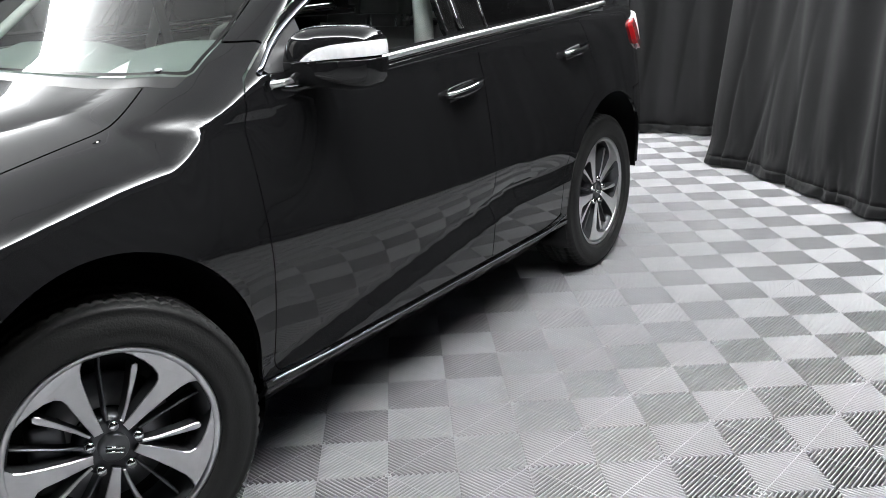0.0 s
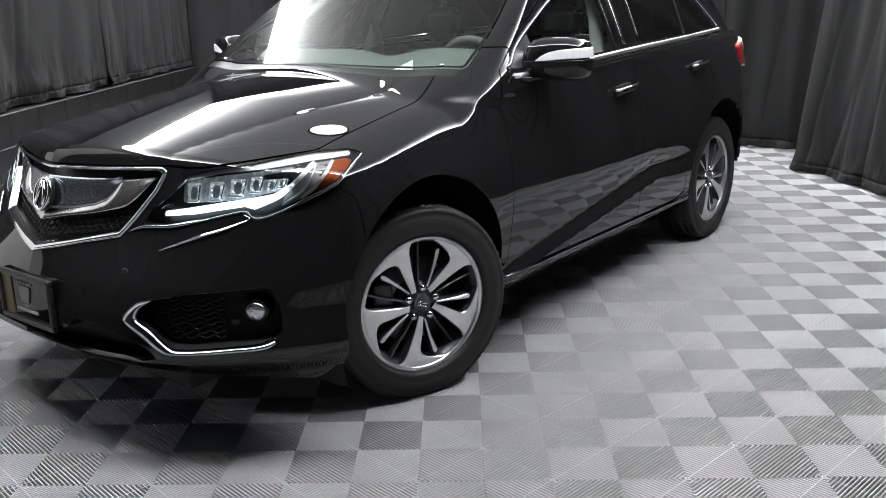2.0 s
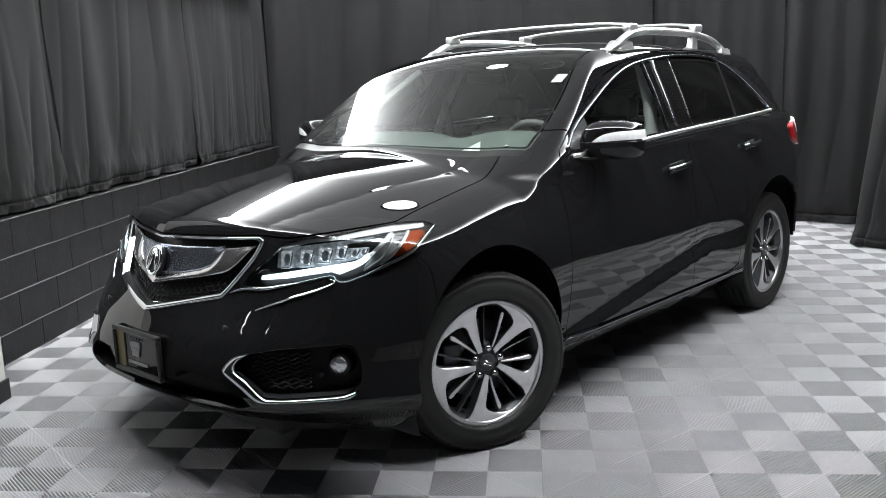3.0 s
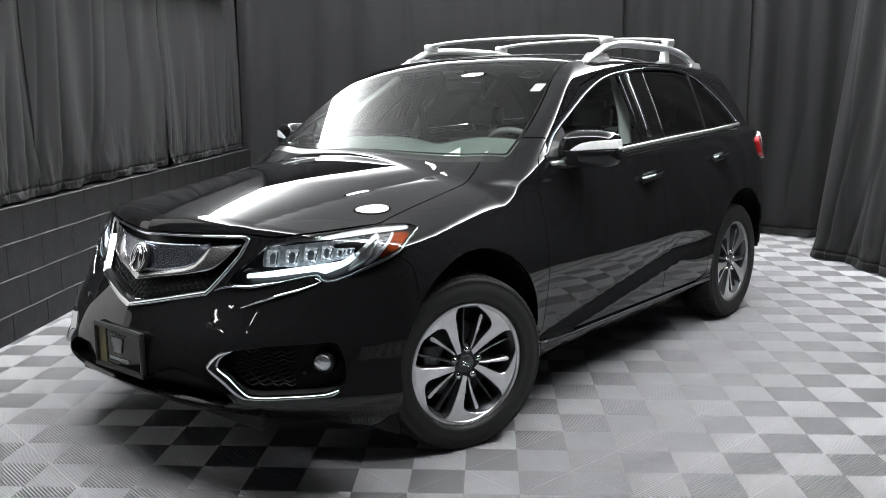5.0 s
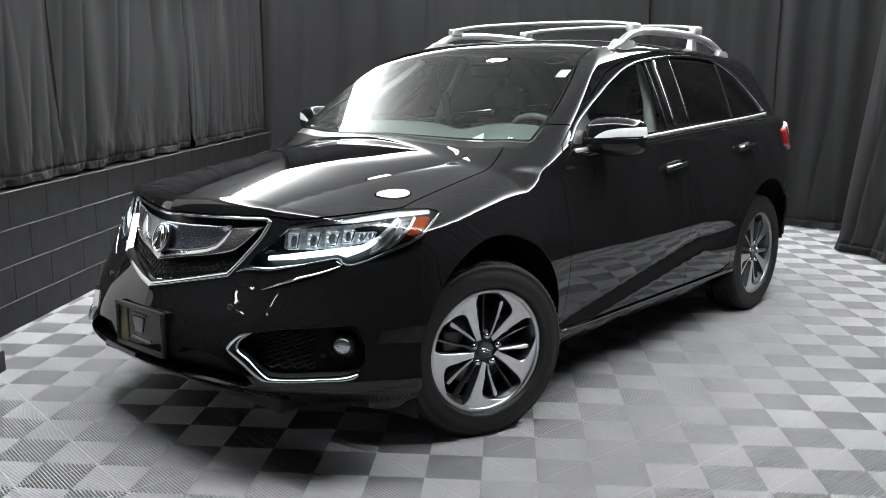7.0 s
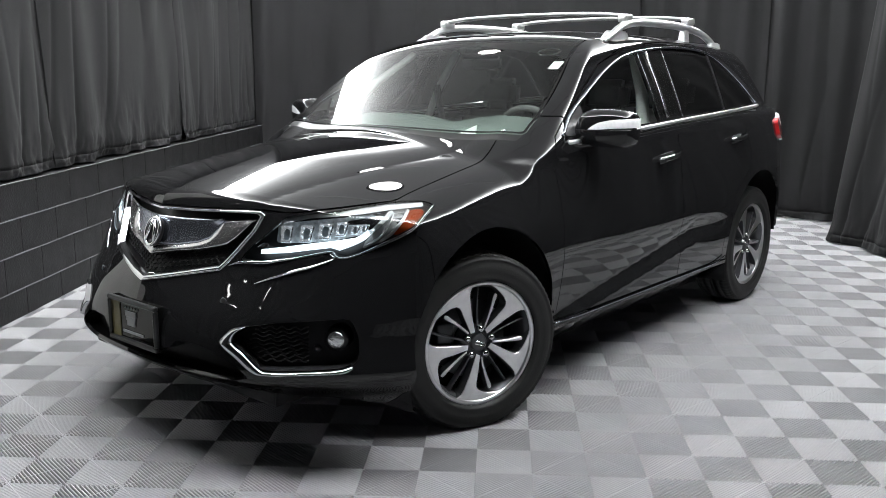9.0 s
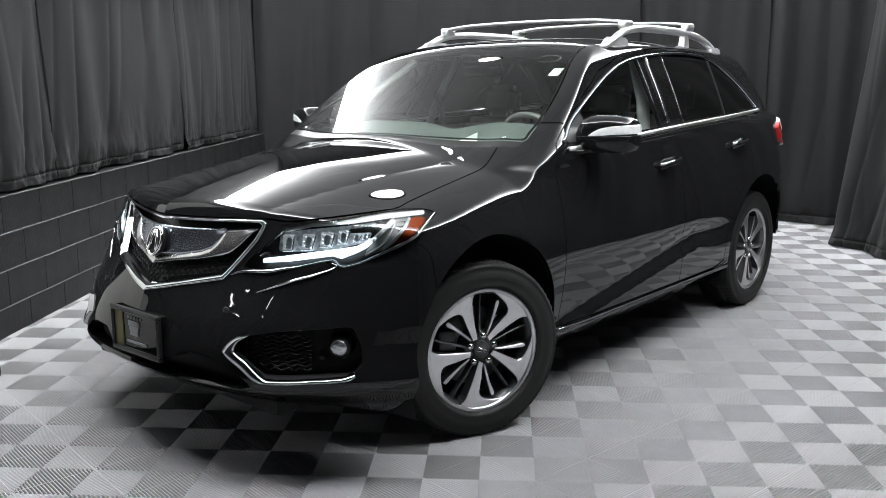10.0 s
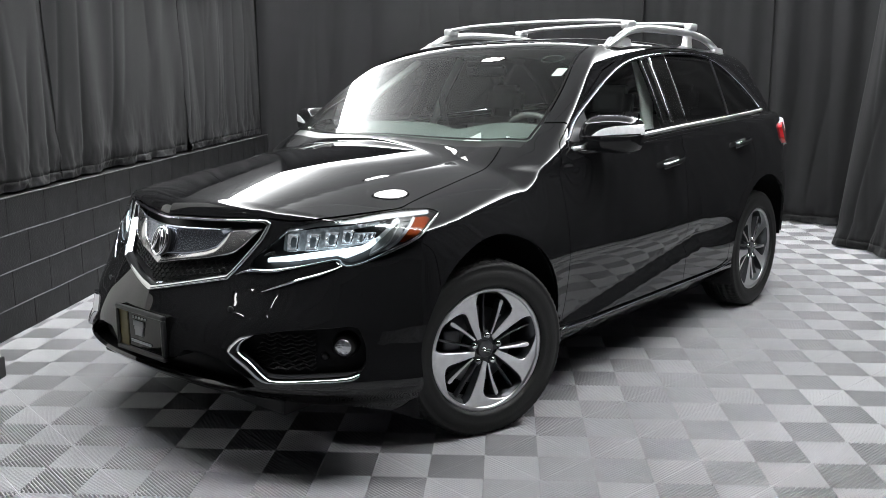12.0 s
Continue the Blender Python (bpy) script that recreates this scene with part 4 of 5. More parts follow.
    wrap_tube("chrome_rim", [(-0.105, 0.745), (-0.042, 0.756), (0.067, 0.779), (0.088, 0.765), (0.116, 0.760), (0.175, 0.776), (0.253, 0.809), (0.313, 0.833), (0.358, 0.854), (0.400, 0.888), (0.440, 0.914)], 0.0032, 0.004, M_CHROME, lens, side)


for s_ in (1, -1):
    headlight(s_)

# fog lamp recesses with chrome L strips
def fog_light(side):
    box = wrap_patch("fog_light_recess", FOG, 0.05, M_PLASTIC, car, side, "black recess with fog lamp and chrome edge", thick=-0.052)
    for r in range(9):
        z = 0.415 + r * 0.0135
        s0 = -0.165 - 0.055 * (1 - abs(r - 3.6) / 5.4)
        pts = [(s0 + (0.0 - s0) * k / 16 - 0.01, z + 0.005 * math.sin(k * 1.6 + r)) for k in range(17)]
        wrap_tube("mesh_bar", pts, 0.0026, 0.042, M_SATIN, box, side, "", False, 34)
    c = skin_from(np.array([0.088]), np.array([0.490]), 0.030)[0] * np.array([1, side, 1])
    base = Matrix.Translation(c) @ pose(0, 0, 0, 0, 90, 0 + 33 * side)
    bm = bmesh.new()
    bmesh.ops.create_cone(bm, cap_ends=True, segments=32, radius1=0.052, radius2=0.036, depth=0.05, matrix=base @ Matrix.Translation((0, 0, -0.012)))
    part("fog_bezel", bm, M_SATIN, box, "", True)
    bm = bmesh.new()
    bmesh.ops.create_uvsphere(bm, u_segments=28, v_segments=14, radius=0.030, matrix=base @ Matrix.Translation((0, 0, 0.012)) @ Matrix.Diagonal((1, 1, 0.35, 1)))
    part("fog_lens", bm, M_FOG, box, "clear round lamp", True)
    c2 = skin_from(np.array([0.02]), np.array([0.455]), 0.046)[0] * np.array([1, side, 1])
    bm = bmesh.new()
    bmesh.ops.create_cone(bm, cap_ends=True, segments=20, radius1=0.014, radius2=0.012, depth=0.012, matrix=Matrix.Translation(c2) @ pose(0, 0, 0, 0, 90, 33 * side))
    part("parking_sensor", bm, M_SATIN, box, "", True)
    outer = [(-0.226, 0.534), (-0.277, 0.517), (-0.318, 0.478), (-0.313, 0.456), (-0.260, 0.417), (-0.213, 0.381), (-0.162, 0.371), (-0.005, 0.377), (0.110, 0.381), (0.145, 0.396)]
    inner = [(-0.224, 0.530), (-0.259, 0.504), (-0.270, 0.478), (-0.262, 0.468), (-0.232, 0.447), (-0.176, 0.398), (-0.130, 0.391), (-0.004, 0.397), (0.092, 0.401), (0.138, 0.412)]
    loft("chrome_strip", outer, inner, lambda t: -0.016 * math.sin(math.pi * min(1, t * 1.05)) ** 0.6 + 0.03 * max(0, t - 0.8), M_STRIP, box, side, "chrome L-shaped strip")


for s_ in (1, -1):
    fog_light(s_)


# grille: frame, badge plate, mesh
def front_map(y, z, depth=0.0):
    """Points of the nose seen straight from the front."""
    y, z = np.broadcast_arrays(np.asarray(y, float), np.asarray(z, float))
    lo, hi = np.full(y.shape, 0.2), np.full(y.shape, 1.2)
    for _ in range(30):
        m = (lo + hi) / 2
        ins = body(m, y, z) < 0
        lo, hi = np.where(ins, m, lo), np.where(ins, hi, m)
    return np.stack([(lo + hi) / 2 - depth, y, z + 0 * y], -1)


grille = wrap_patch("grille", GRILLE, 0.06, M_SATIN, car, 1, "shield grille with chrome frame and badge plate", 0.02, -0.06, front_map)
def dense_line(pts, k=8):
    out = []
    for i in range(len(pts)):
        a, b = pts[i], pts[(i + 1) % len(pts)]
        out += [(a[0] + (b[0] - a[0]) * q / k, a[1] + (b[1] - a[1]) * q / k) for q in range(k)]
    return out


# chrome band of the shield: broad at the flanks and below, thin along the top
INNER = [(0.0, 0.879), (0.168, 0.881), (0.265, 0.884), (0.357, 0.886), (0.408, 0.887), (0.420, 0.880), (0.403, 0.836), (0.369, 0.781), (0.334, 0.728), (0.322, 0.715), (0.210, 0.691), (0.094, 0.667), (0.0, 0.649)]
INNER = INNER + [(-y, z) for y, z in INNER[-2:0:-1]]
loft("grille_frame", dense_line(GRILLE), dense_line(INNER), lambda t: -0.005 * math.sin(math.pi * min(1, 0.15 + t * 0.9)) ** 0.7 + 0.016 * t ** 3, M_CHROME, grille, 1, "chrome shield frame", rows=7, mapping=front_map, cyclic=True)
tube("frame_edge", [tuple(p) for p in front_map(*np.array(dense_line(GRILLE)).T, -0.002)], 0.0035, M_CHROME, grille, "", 4, True)
M_BADGE = material("polished_dark_chrome", (0.60, 0.63, 0.72), rough=0.26, metal=1.0, var=0.05, var_scale=90)
M_WING = material("satin_warm_chrome", (0.62, 0.61, 0.61), rough=0.22, metal=1.0, var=0.05, var_scale=90)
P_TOP = ((0.0, 0.860), (0.1, 0.857), (0.275, 0.860), (0.36, 0.867), (0.402, 0.871))
P_FOLD = ((0.0, 0.754), (0.106, 0.760), (0.195, 0.777), (0.236, 0.794), (0.258, 0.823), (0.279, 0.861))
P_LOW = ((0.0, 0.722), (0.112, 0.741), (0.211, 0.755), (0.295, 0.772), (0.322, 0.782), (0.350, 0.806), (0.402, 0.868))


def along(y, pairs):
    return float(np.interp(abs(y), [p[0] for p in pairs], [p[1] for p in pairs]))


def plate_band(name, half, upper, lower, d_up, d_low, bulge, mat, label):
    """A band of the badge plate between two height lines, dished between its sinkings at the upper and the lower line."""
    n, rows = 121, 8
    ys = [half * math.sin(math.pi / 2 * (-1 + 2 * i / (n - 1))) for i in range(n)]
    Y = np.array([[y] * (rows + 1) for y in ys])
    Z = np.array([[upper(y) + (min(lower(y), upper(y)) - upper(y)) * j / rows for j in range(rows + 1)] for y in ys])
    D = np.array([[d_up + (d_low - d_up) * j / rows + bulge * math.sin(math.pi * j / rows) - 0.006 * max(0, 1 - abs(y) / 0.10) for j in range(rows + 1)] for y in ys])
    v = front_map(Y, Z, D).reshape(-1, 3)
    k = rows + 1
    f = [(i * k + j, i * k + j + 1, (i + 1) * k + j + 1, (i + 1) * k + j) for i in range(n - 1) for j in range(rows)]
    ob = mesh_object(name, v, f, mat, True, grille, label)
    md = ob.modifiers.new("thickness", "SOLIDIFY")
    md.thickness = 0.006
    md.offset = -1
    return ob


plate_band("badge_plate", 0.279, lambda y: along(y, P_TOP), lambda y: along(y, P_FOLD), 0.006, 0.020, 0.004, M_BADGE, "polished dark chrome bar")
plate_band("plate_bevel", 0.402, lambda y: along(y, P_FOLD) if abs(y) < 0.279 else along(y, P_TOP), lambda y: along(y, P_LOW), 0.020, 0.010, -0.004, M_WING, "bright satin wing along the bar")
# maker's mark: a plain ring with two bars
bc = front_map(np.array([0.0]), np.array([0.803]), -0.012)[0]
LEAN = Matrix.Translation(bc) @ pose(0, 0, 0, 0, -19, 0)
ring = [LEAN @ Vector((0, 0.041 * math.cos(w), 0.052 * math.sin(w))) for w in [2 * math.pi * k / 40 for k in range(40)]]
tube("badge_ring", ring, 0.0065, M_CHROME, grille, "", 5, True)
bm = bmesh.new()
bmesh.ops.create_cone(bm, cap_ends=True, segments=40, radius1=0.045, radius2=0.041, depth=0.016, matrix=LEAN @ pose(-0.009, 0, 0, 0, 90, 0) @ Matrix.Diagonal((1.22, 1, 1, 1)))
part("badge_field", bm, M_SATIN, grille, "", True)
for sg in (1, -1):
    tube("badge_bar", [LEAN @ Vector((0.003, sg * 0.026, -0.036)), LEAN @ Vector((0.004, sg * 0.006, 0.042))], [0.0075, 0.0055], M_CHROME, grille)
# honeycomb of the lower grille
CELL = 0.026
for r in range(9):
    for k in range(-16, 17):
        cy, cz = (k + 0.5 * (r % 2)) * CELL, 0.655 + r * CELL * 0.62 + 0.16 * abs((k + 0.5 * (r % 2)) * CELL)
        if sdf_poly(np.array([cy]), np.array([cz]), INNER)[0] < 0.004 or cz > along(cy, P_LOW) + 0.012:
            continue
        hexa = [(cy + 0.0142 * math.cos(w), cz + 0.0088 * math.sin(w)) for w in [math.pi / 6 + math.pi / 3 * q for q in range(6)]]
        wrap_tube("mesh_cell", hexa, 0.0028, 0.036, M_PLASTIC, grille, 1, "", True, mapping=front_map)

# number plate holder with a dark dealer plate, its writing left as plain bars
def plate_holder():
    px = 0.952
    bm = bmesh.new()
    add_box(bm, (px - 0.060, -0.155, 0.393), (px - 0.004, 0.155, 0.555), 0.006)
    h = part("plate_holder", bm, M_FRIT, car, "black plate frame with dark dealer plate")
    bm = bmesh.new()
    for lo, hi in (((px - 0.01, -0.16, 0.540), (px + 0.010, 0.16, 0.558)), ((px - 0.01, -0.16, 0.386), (px + 0.010, 0.16, 0.403)),
                   ((px - 0.01, -0.16, 0.403), (px + 0.010, -0.145, 0.540)), ((px - 0.01, 0.145, 0.403), (px + 0.010, 0.16, 0.540))):
        add_box(bm, lo, hi, 0.0055)
    part("plate_frame", bm, M_SATIN, h)
    m_gold = material("dull_gold_print", (0.10, 0.085, 0.03), rough=0.4)
    m_bar = material("grey_print", (0.22, 0.22, 0.23), rough=0.5)
    bm = bmesh.new()
    add_box(bm, (px - 0.004, -0.145, 0.403), (px - 0.0005, -0.09, 0.540))
    part("plate_band", bm, m_gold, h)
    for y0, y1, z0, z1 in ((-0.05, 0.02, 0.49, 0.51), (-0.04, 0.01, 0.455, 0.475), (-0.045, 0.015, 0.475, 0.488), (-0.07, 0.06, 0.425, 0.434)):
        bm = bmesh.new()
        add_box(bm, (px - 0.004, y0, z0), (px + 0.0005, y1, z1))
        part("plate_print", bm, m_bar, h)
    for k in range(5):
        bm = bmesh.new()
        add_box(bm, (px - 0.004, -0.055 + k * 0.02, 0.519), (px + 0.0005, -0.047 + k * 0.02, 0.526))
        part("plate_print", bm, m_bar, h)


plate_holder()
# parking sensors and lower intake of the bumper
for sy in (0.40, -0.40):
    c = front_map(np.array([sy]), np.array([0.60]), -0.001)[0]
    bm = bmesh.new()
    bmesh.ops.create_cone(bm, cap_ends=True, segments=20, radius1=0.013, radius2=0.011, depth=0.006, matrix=Matrix.Translation(c) @ pose(0, 0, 0, 0, 90, 18 * (1 if sy > 0 else -1)))
    part("parking_sensor", bm, M_SATIN, fbumper, "", True)
wrap_patch("lower_intake", INTAKE, 0.07, M_PLASTIC, fbumper, 1, "black lower intake opening", 0.015, -0.07, front_map)


# wheels
def lathe(name, profile, n, mat, parent, label="", wob=None):
    verts, faces = [], []
    k = len(profile)
    for i in range(n):
        w = 2 * math.pi * i / n
        for j, (r, y) in enumerate(profile):
            rr = r + (wob(i, j, r, y) if wob else 0)
            verts.append((rr * math.cos(w), y, rr * math.sin(w)))
    for i in range(n):
        i2 = (i + 1) % n
        for j in range(k - 1):
            faces.append((i * k + j, i * k + j + 1, i2 * k + j + 1, i2 * k + j))
    return mesh_object(name, verts, faces, mat, True, parent, label)


def spoke(name, outline, y_top, thick, mats, parent, label="", rise=0.0, edge=0.0022):
    """A flat-faced spoke in the wheel's plane with a bevelled edge; the face is machined, the flanks painted."""
    n = len(outline)
    inset = []
    for i in range(n):
        a, b, c = Vector(outline[i - 1]), Vector(outline[i]), Vector(outline[(i + 1) % n])
        t = ((b - a).normalized() + (c - b).normalized()).normalized()
        inset.append(b + Vector((-t.y, t.x)) * edge)
    area = sum(outline[i - 1][0] * outline[i][1] - outline[i][0] * outline[i - 1][1] for i in range(n))
    if area < 0:
        inset = [Vector(o) * 2 - q for o, q in zip(outline, inset)]

    def top(x, z):
        return y_top + rise * (math.hypot(x, z) - 0.13)
    v = [(x, top(x, z), z) for x, z in inset] + [(x, top(x, z) - edge * 1.1, z) for x, z in outline] + [(x * 0.99, y_top - thick, z * 0.99) for x, z in outline]
    f = [tuple(range(n))] + [((i + 1) % n, i, n + i, n + (i + 1) % n) for i in range(n)] + [(n + (i + 1) % n, n + i, 2 * n + i, 2 * n + (i + 1) % n) for i in range(n)]
    ob = mesh_object(name, v, f, mats, False, parent, label)
    for p in ob.data.polygons:
        p.material_index = 0 if p.index <= n else 1
    return ob


def wheel(pos, steer, spin, label, front):
    e = new("wheel")
    e.parent = car
    e.matrix_basis = pose(*pos, 0, 0, steer)
    if label:
        e["label"] = label
    tr = 0.3575
    prof = [(0.240, -0.085), (0.255, -0.108), (0.285, -0.119), (0.318, -0.116), (0.340, -0.106), (0.352, -0.094)]
    tread = []
    for y0, y1 in ((-0.088, -0.056), (-0.048, -0.014), (-0.006, 0.006), (0.014, 0.048), (0.056, 0.088)):
        tread += [(tr - 0.007 - 0.5 * y0 * y0, y0 - 0.0005), (tr - 0.5 * y0 * y0, y0), (tr - 0.5 * y1 * y1, y1), (tr - 0.007 - 0.5 * y1 * y1, y1 + 0.0005)]
    prof = prof + tread + [(0.352, 0.094), (0.340, 0.106), (0.333, 0.1095), (0.3315, 0.1075), (0.318, 0.1160), (0.300, 0.1195), (0.288, 0.1198), (0.270, 0.1150), (0.266, 0.1165), (0.257, 0.112), (0.251, 0.102), (0.240, 0.085)]

    def grooves(i, j, r, y):
        if r > 0.35 and abs(y) > 0.05 and i % 4 == 0:
            return -0.006
        if r > 0.35 and abs(y) < 0.05 and (i + (0 if y > 0 else 2)) % 4 == 0:
            return -0.003
        return 0.0
    tyre = lathe("tyre", prof, 288, M_TYRE, e, "black tyre with moulded tread", grooves)
    for q in tyre.data.vertices:
        q.co.z = max(q.co.z, 0.0006 - pos[2])
    rim = lathe("rim", [(0.238, -0.09), (0.228, -0.06), (0.217, 0.0), (0.220, 0.06), (0.231, 0.085), (0.241, 0.092), (0.241, 0.0985), (0.244, 0.1005), (0.251, 0.0985), (0.252, 0.09)], 120, M_GUNMETAL, e, "ten-spoke alloy rim with machined faces")
    lathe("rim_lip", [(0.232, 0.0925), (0.234, 0.0985), (0.243, 0.1015), (0.2505, 0.0990), (0.252, 0.093)], 120, M_MACHINED, e, "machined lip")

    def P(r, deg):
        w = math.radians(deg)
        return (-r * math.cos(w), r * math.sin(w))
    for k in range(5):
        t0 = spin + 72 * k
        wide = [(0.048, 8), (0.10, 3.6), (0.15, 1.6), (0.195, 0), (0.215, -1.5), (0.230, -4), (0.2425, -9), (0.2425, 0), (0.2425, 10), (0.2425, 20), (0.2425, 30), (0.2425, 40), (0.2425, 50),
                (0.233, 47), (0.225, 41), (0.213, 33), (0.203, 26), (0.192, 20.5), (0.180, 18), (0.165, 17.6), (0.14, 19), (0.10, 22), (0.075, 25), (0.056, 30)]
        spoke("wide_spoke", [P(r, t0 + d) for r, d in wide], 0.088, 0.045, [M_MACHINED, M_GUNMETAL], e, "machined wide spoke", 0.06)
        thin = [(0.062, 30.5), (0.10, 31.5), (0.15, 33.2), (0.190, 34.2), (0.202, 35.2), (0.205, 37), (0.200, 39.2), (0.190, 39.6), (0.15, 38.2), (0.10, 37), (0.064, 38)]
        spoke("thin_spoke", [P(r, t0 + d) for r, d in thin], 0.084, 0.035, [M_MACHINED, M_GUNMETAL], e, "machined thin spoke", 0.03)
        dark = [(0.066, 58), (0.12, 59.2), (0.2, 58.0), (0.222, 57.6), (0.222, 59.2), (0.2, 60), (0.12, 62), (0.066, 66)]
        spoke("thin_spoke", [P(r, t0 + d) for r, d in dark], 0.074, 0.03, [M_GUNMETAL, M_GUNMETAL], e, "dark painted thin spoke")
    lathe("hub", [(0.0, 0.070), (0.060, 0.070), (0.074, 0.062), (0.080, 0.03)], 40, M_GUNMETAL, e)
    lathe("centre_cap", [(0.0, 0.0865), (0.030, 0.0855), (0.034, 0.083), (0.036, 0.069)], 40, M_GUNMETAL, e, "dark centre cap")
    tube("cap_mark", [(-0.020, 0.088, -0.004), (0.020, 0.088, 0.010)], 0.004, M_CHROME, e)
    tube("cap_mark", [(-0.016, 0.088, -0.013), (0.022, 0.088, 0.000)], 0.003, M_CHROME, e)
    for k in range(5):
        w = math.radians(spin + 72 * k + 54)
        bm = bmesh.new()
        bmesh.ops.create_cone(bm, cap_ends=True, segments=14, radius1=0.0125, radius2=0.0105, depth=0.03, matrix=pose(-0.057 * math.cos(w), 0.078, 0.057 * math.sin(w), -90))
        part("lug_nut", bm, M_CHROME, e, "chrome lug nut", True)
    lathe("brake_disc", [(0.08, 0.02), (0.155, 0.02), (0.158, 0.0), (0.155, -0.01)], 64, M_DISC, e, "steel brake disc")
    lathe("wheel_back", [(0.0, -0.03), (0.22, -0.03)], 40, M_PLASTIC, e)
    bm = bmesh.new()
    add_box(bm, (0.09, -0.03, -0.085), (0.168, 0.045, 0.085), 0.012)
    part("brake_caliper", bm, M_GUNMETAL, e, "", True)
    return e


WL = "alloy wheel with machined spokes on a black tyre"
wheel((-0.047, 0.79, 0.345), -20.5, 104, WL + ", steered inwards", True)
wheel((REAR_X, 0.785, HUBZ - 0.004), 0, 103, WL, False)
wheel((0, -0.785, HUBZ), 160, -80, WL, True)
wheel((REAR_X, -0.785, HUBZ), 180, -30, WL, False)

# wheel-well liners and underbody
for wx in (0, REAR_X):
    for s in (1, -1):
        vv, ff = [], []
        n = 36
        for i in range(n + 1):
            w = math.radians(-25 + (230 if wx == 0 else 203) * i / n)
            for r, y in ((0.456, 0.925), (0.470, 0.90), (0.472, 0.52), (0.05, 0.52)):
                px, pz = wx + r * math.cos(w), max(0.2, 0.36 + r * math.sin(w))
                vv.append((px, s * min(y, float(side_w(np.array([px]), np.array([max(pz, 0.45)]))[0]) - 0.012), pz))
        for i in range(n):
            for j in range(3):
                ff.append((i * 4 + j, i * 4 + j + 1, (i + 1) * 4 + j + 1, (i + 1) * 4 + j))
        mesh_object("wheel_liner", vv, ff, M_PLASTIC, True, car)
bm = bmesh.new()
add_box(bm, (-2.95, -0.66, 0.20), (-0.42, 0.66, 0.30), 0.02)
add_box(bm, (-3.45, -0.66, 0.40), (-2.96, 0.66, 0.46), 0.02)
add_box(bm, (0.42, -0.6, 0.24), (0.78, 0.6, 0.30), 0.01)
add_box(bm, (0.60, -0.50, 0.29), (0.74, 0.50, 0.50), 0.01)
add_box(bm, (-0.5, -0.5, 0.205), (0.5, 0.5, 0.28), 0.01)
part("underbody", bm, M_PLASTIC, car)
wrap_patch("air_dam", [(-0.56, 0.318), (0.56, 0.318), (0.54, 0.292), (-0.54, 0.292)], 0.004, M_PLASTIC, fbumper, 1, "black plastic chin", 0.02, 0.02, front_map)


# mirrors
def door_mirror(side, door):
    """A domed housing whose front bulges forward, with a bright strip wrapped over its outer half."""
    c, hy, hz = (-0.778, 0.960, 1.151), 0.132, 0.082
    nr, na = 20, 64
    yy, zz, xx = [], [], []
    for j in range(nr + 4):
        rho = min(1.0, math.sin(math.pi / 2 * j / nr) if j < nr else 1.0)
        for i in range(na):
            w = 2 * math.pi * i / na
            cs, sn = math.cos(w), math.sin(w)
            k = (abs(cs) ** 3.6 + abs(sn) ** 3.6) ** (-1 / 3.6)
            y, z = rho * k * cs, rho * k * sn
            yy.append(y), zz.append(z)
            xx.append(0.095 * (1 - rho ** 5) ** 0.5 if j <= nr else -0.018 * (j - nr))
    Y, Z, X = np.array(yy), np.array(zz), np.array(xx)
    # the inner end leans, the top slopes a little to the outside and the nose sits low
    inner = np.clip(-Y, 0, 1)
    py = c[1] + hy * (Y + 0.22 * inner * (Z + 0.3))
    pz = c[2] + hz * (Z - 0.10 * np.clip(Z, 0, 1) * np.clip(Y, 0, 1) ** 2 + 0.06 * np.clip(-Z, 0, 1) * inner - 0.10 * np.clip(-Z, 0, 1) * np.clip(Y, 0, 1))
    px = c[0] + X * (1 - 0.35 * np.clip(Y, 0, 1)) - 0.02 * Y
    v = np.stack([px, py, pz], -1)
    f = []
    for j in range(nr + 3):
        for i in range(na):
            a, b = j * na + i, j * na + (i + 1) % na
            f.append((a, a + na, b + na, b))

    def cut(name, val, mat, parent, label="", out=0.0):
        q = v.copy()
        if out:
            n = np.stack([0.6 + 0 * Y, Y, Z], -1)
            q = q + out * n / np.linalg.norm(n, axis=1, keepdims=True)
        vv, ff = clip(q, f, val)
        vv = vv * np.array([1, side, 1])
        ob = mesh_object(name, vv, ff if side > 0 else [g[::-1] for g in ff], mat, True, parent, label)
        md = ob.modifiers.new("shell", "SOLIDIFY")
        md.thickness = 0.004
        return ob
    strip = sdf_poly(Y, Z, [(-0.30, -0.06), (-0.12, 0.14), (0.10, 0.32), (0.40, 0.44), (1.2, 0.62), (1.2, 0.08), (0.40, 0.01), (0.0, -0.05)])
    seam = Z + 0.06 - 0.05 * Y
    m = cut("mirror", np.minimum(seam - 0.012, -strip - 0.008), M_PAINT, door, "black door mirror with turn-signal strip, its shine painted in")
    cut("lower_cover", -seam - 0.012, M_PAINT, m)
    cut("turn_signal", strip - 0.004, M_SIGNAL, m, "turn-signal strip whitened for the ceiling's reflection", 0.0025)
    arm = spline([(-0.655, 0.845, 1.085), (-0.690, 0.880, 1.078), (-0.745, 0.905, 1.092)], 8)
    tube("mirror_arm", [(p.x, side * p.y, p.z) for p in arm], [0.034, 0.032, 0.030, 0.029, 0.029, 0.030, 0.032, 0.034], M_PAINT, m, "", 5, False, 0.5)
    bm = bmesh.new()
    add_box(bm, (c[0] - 0.046, 0.845, 1.085), (c[0] - 0.041, 1.080, 1.215), 0.002)
    if side < 0:
        bmesh.ops.scale(bm, vec=(1, -1, 1), verts=bm.verts)
        bmesh.ops.reverse_faces(bm, faces=bm.faces)
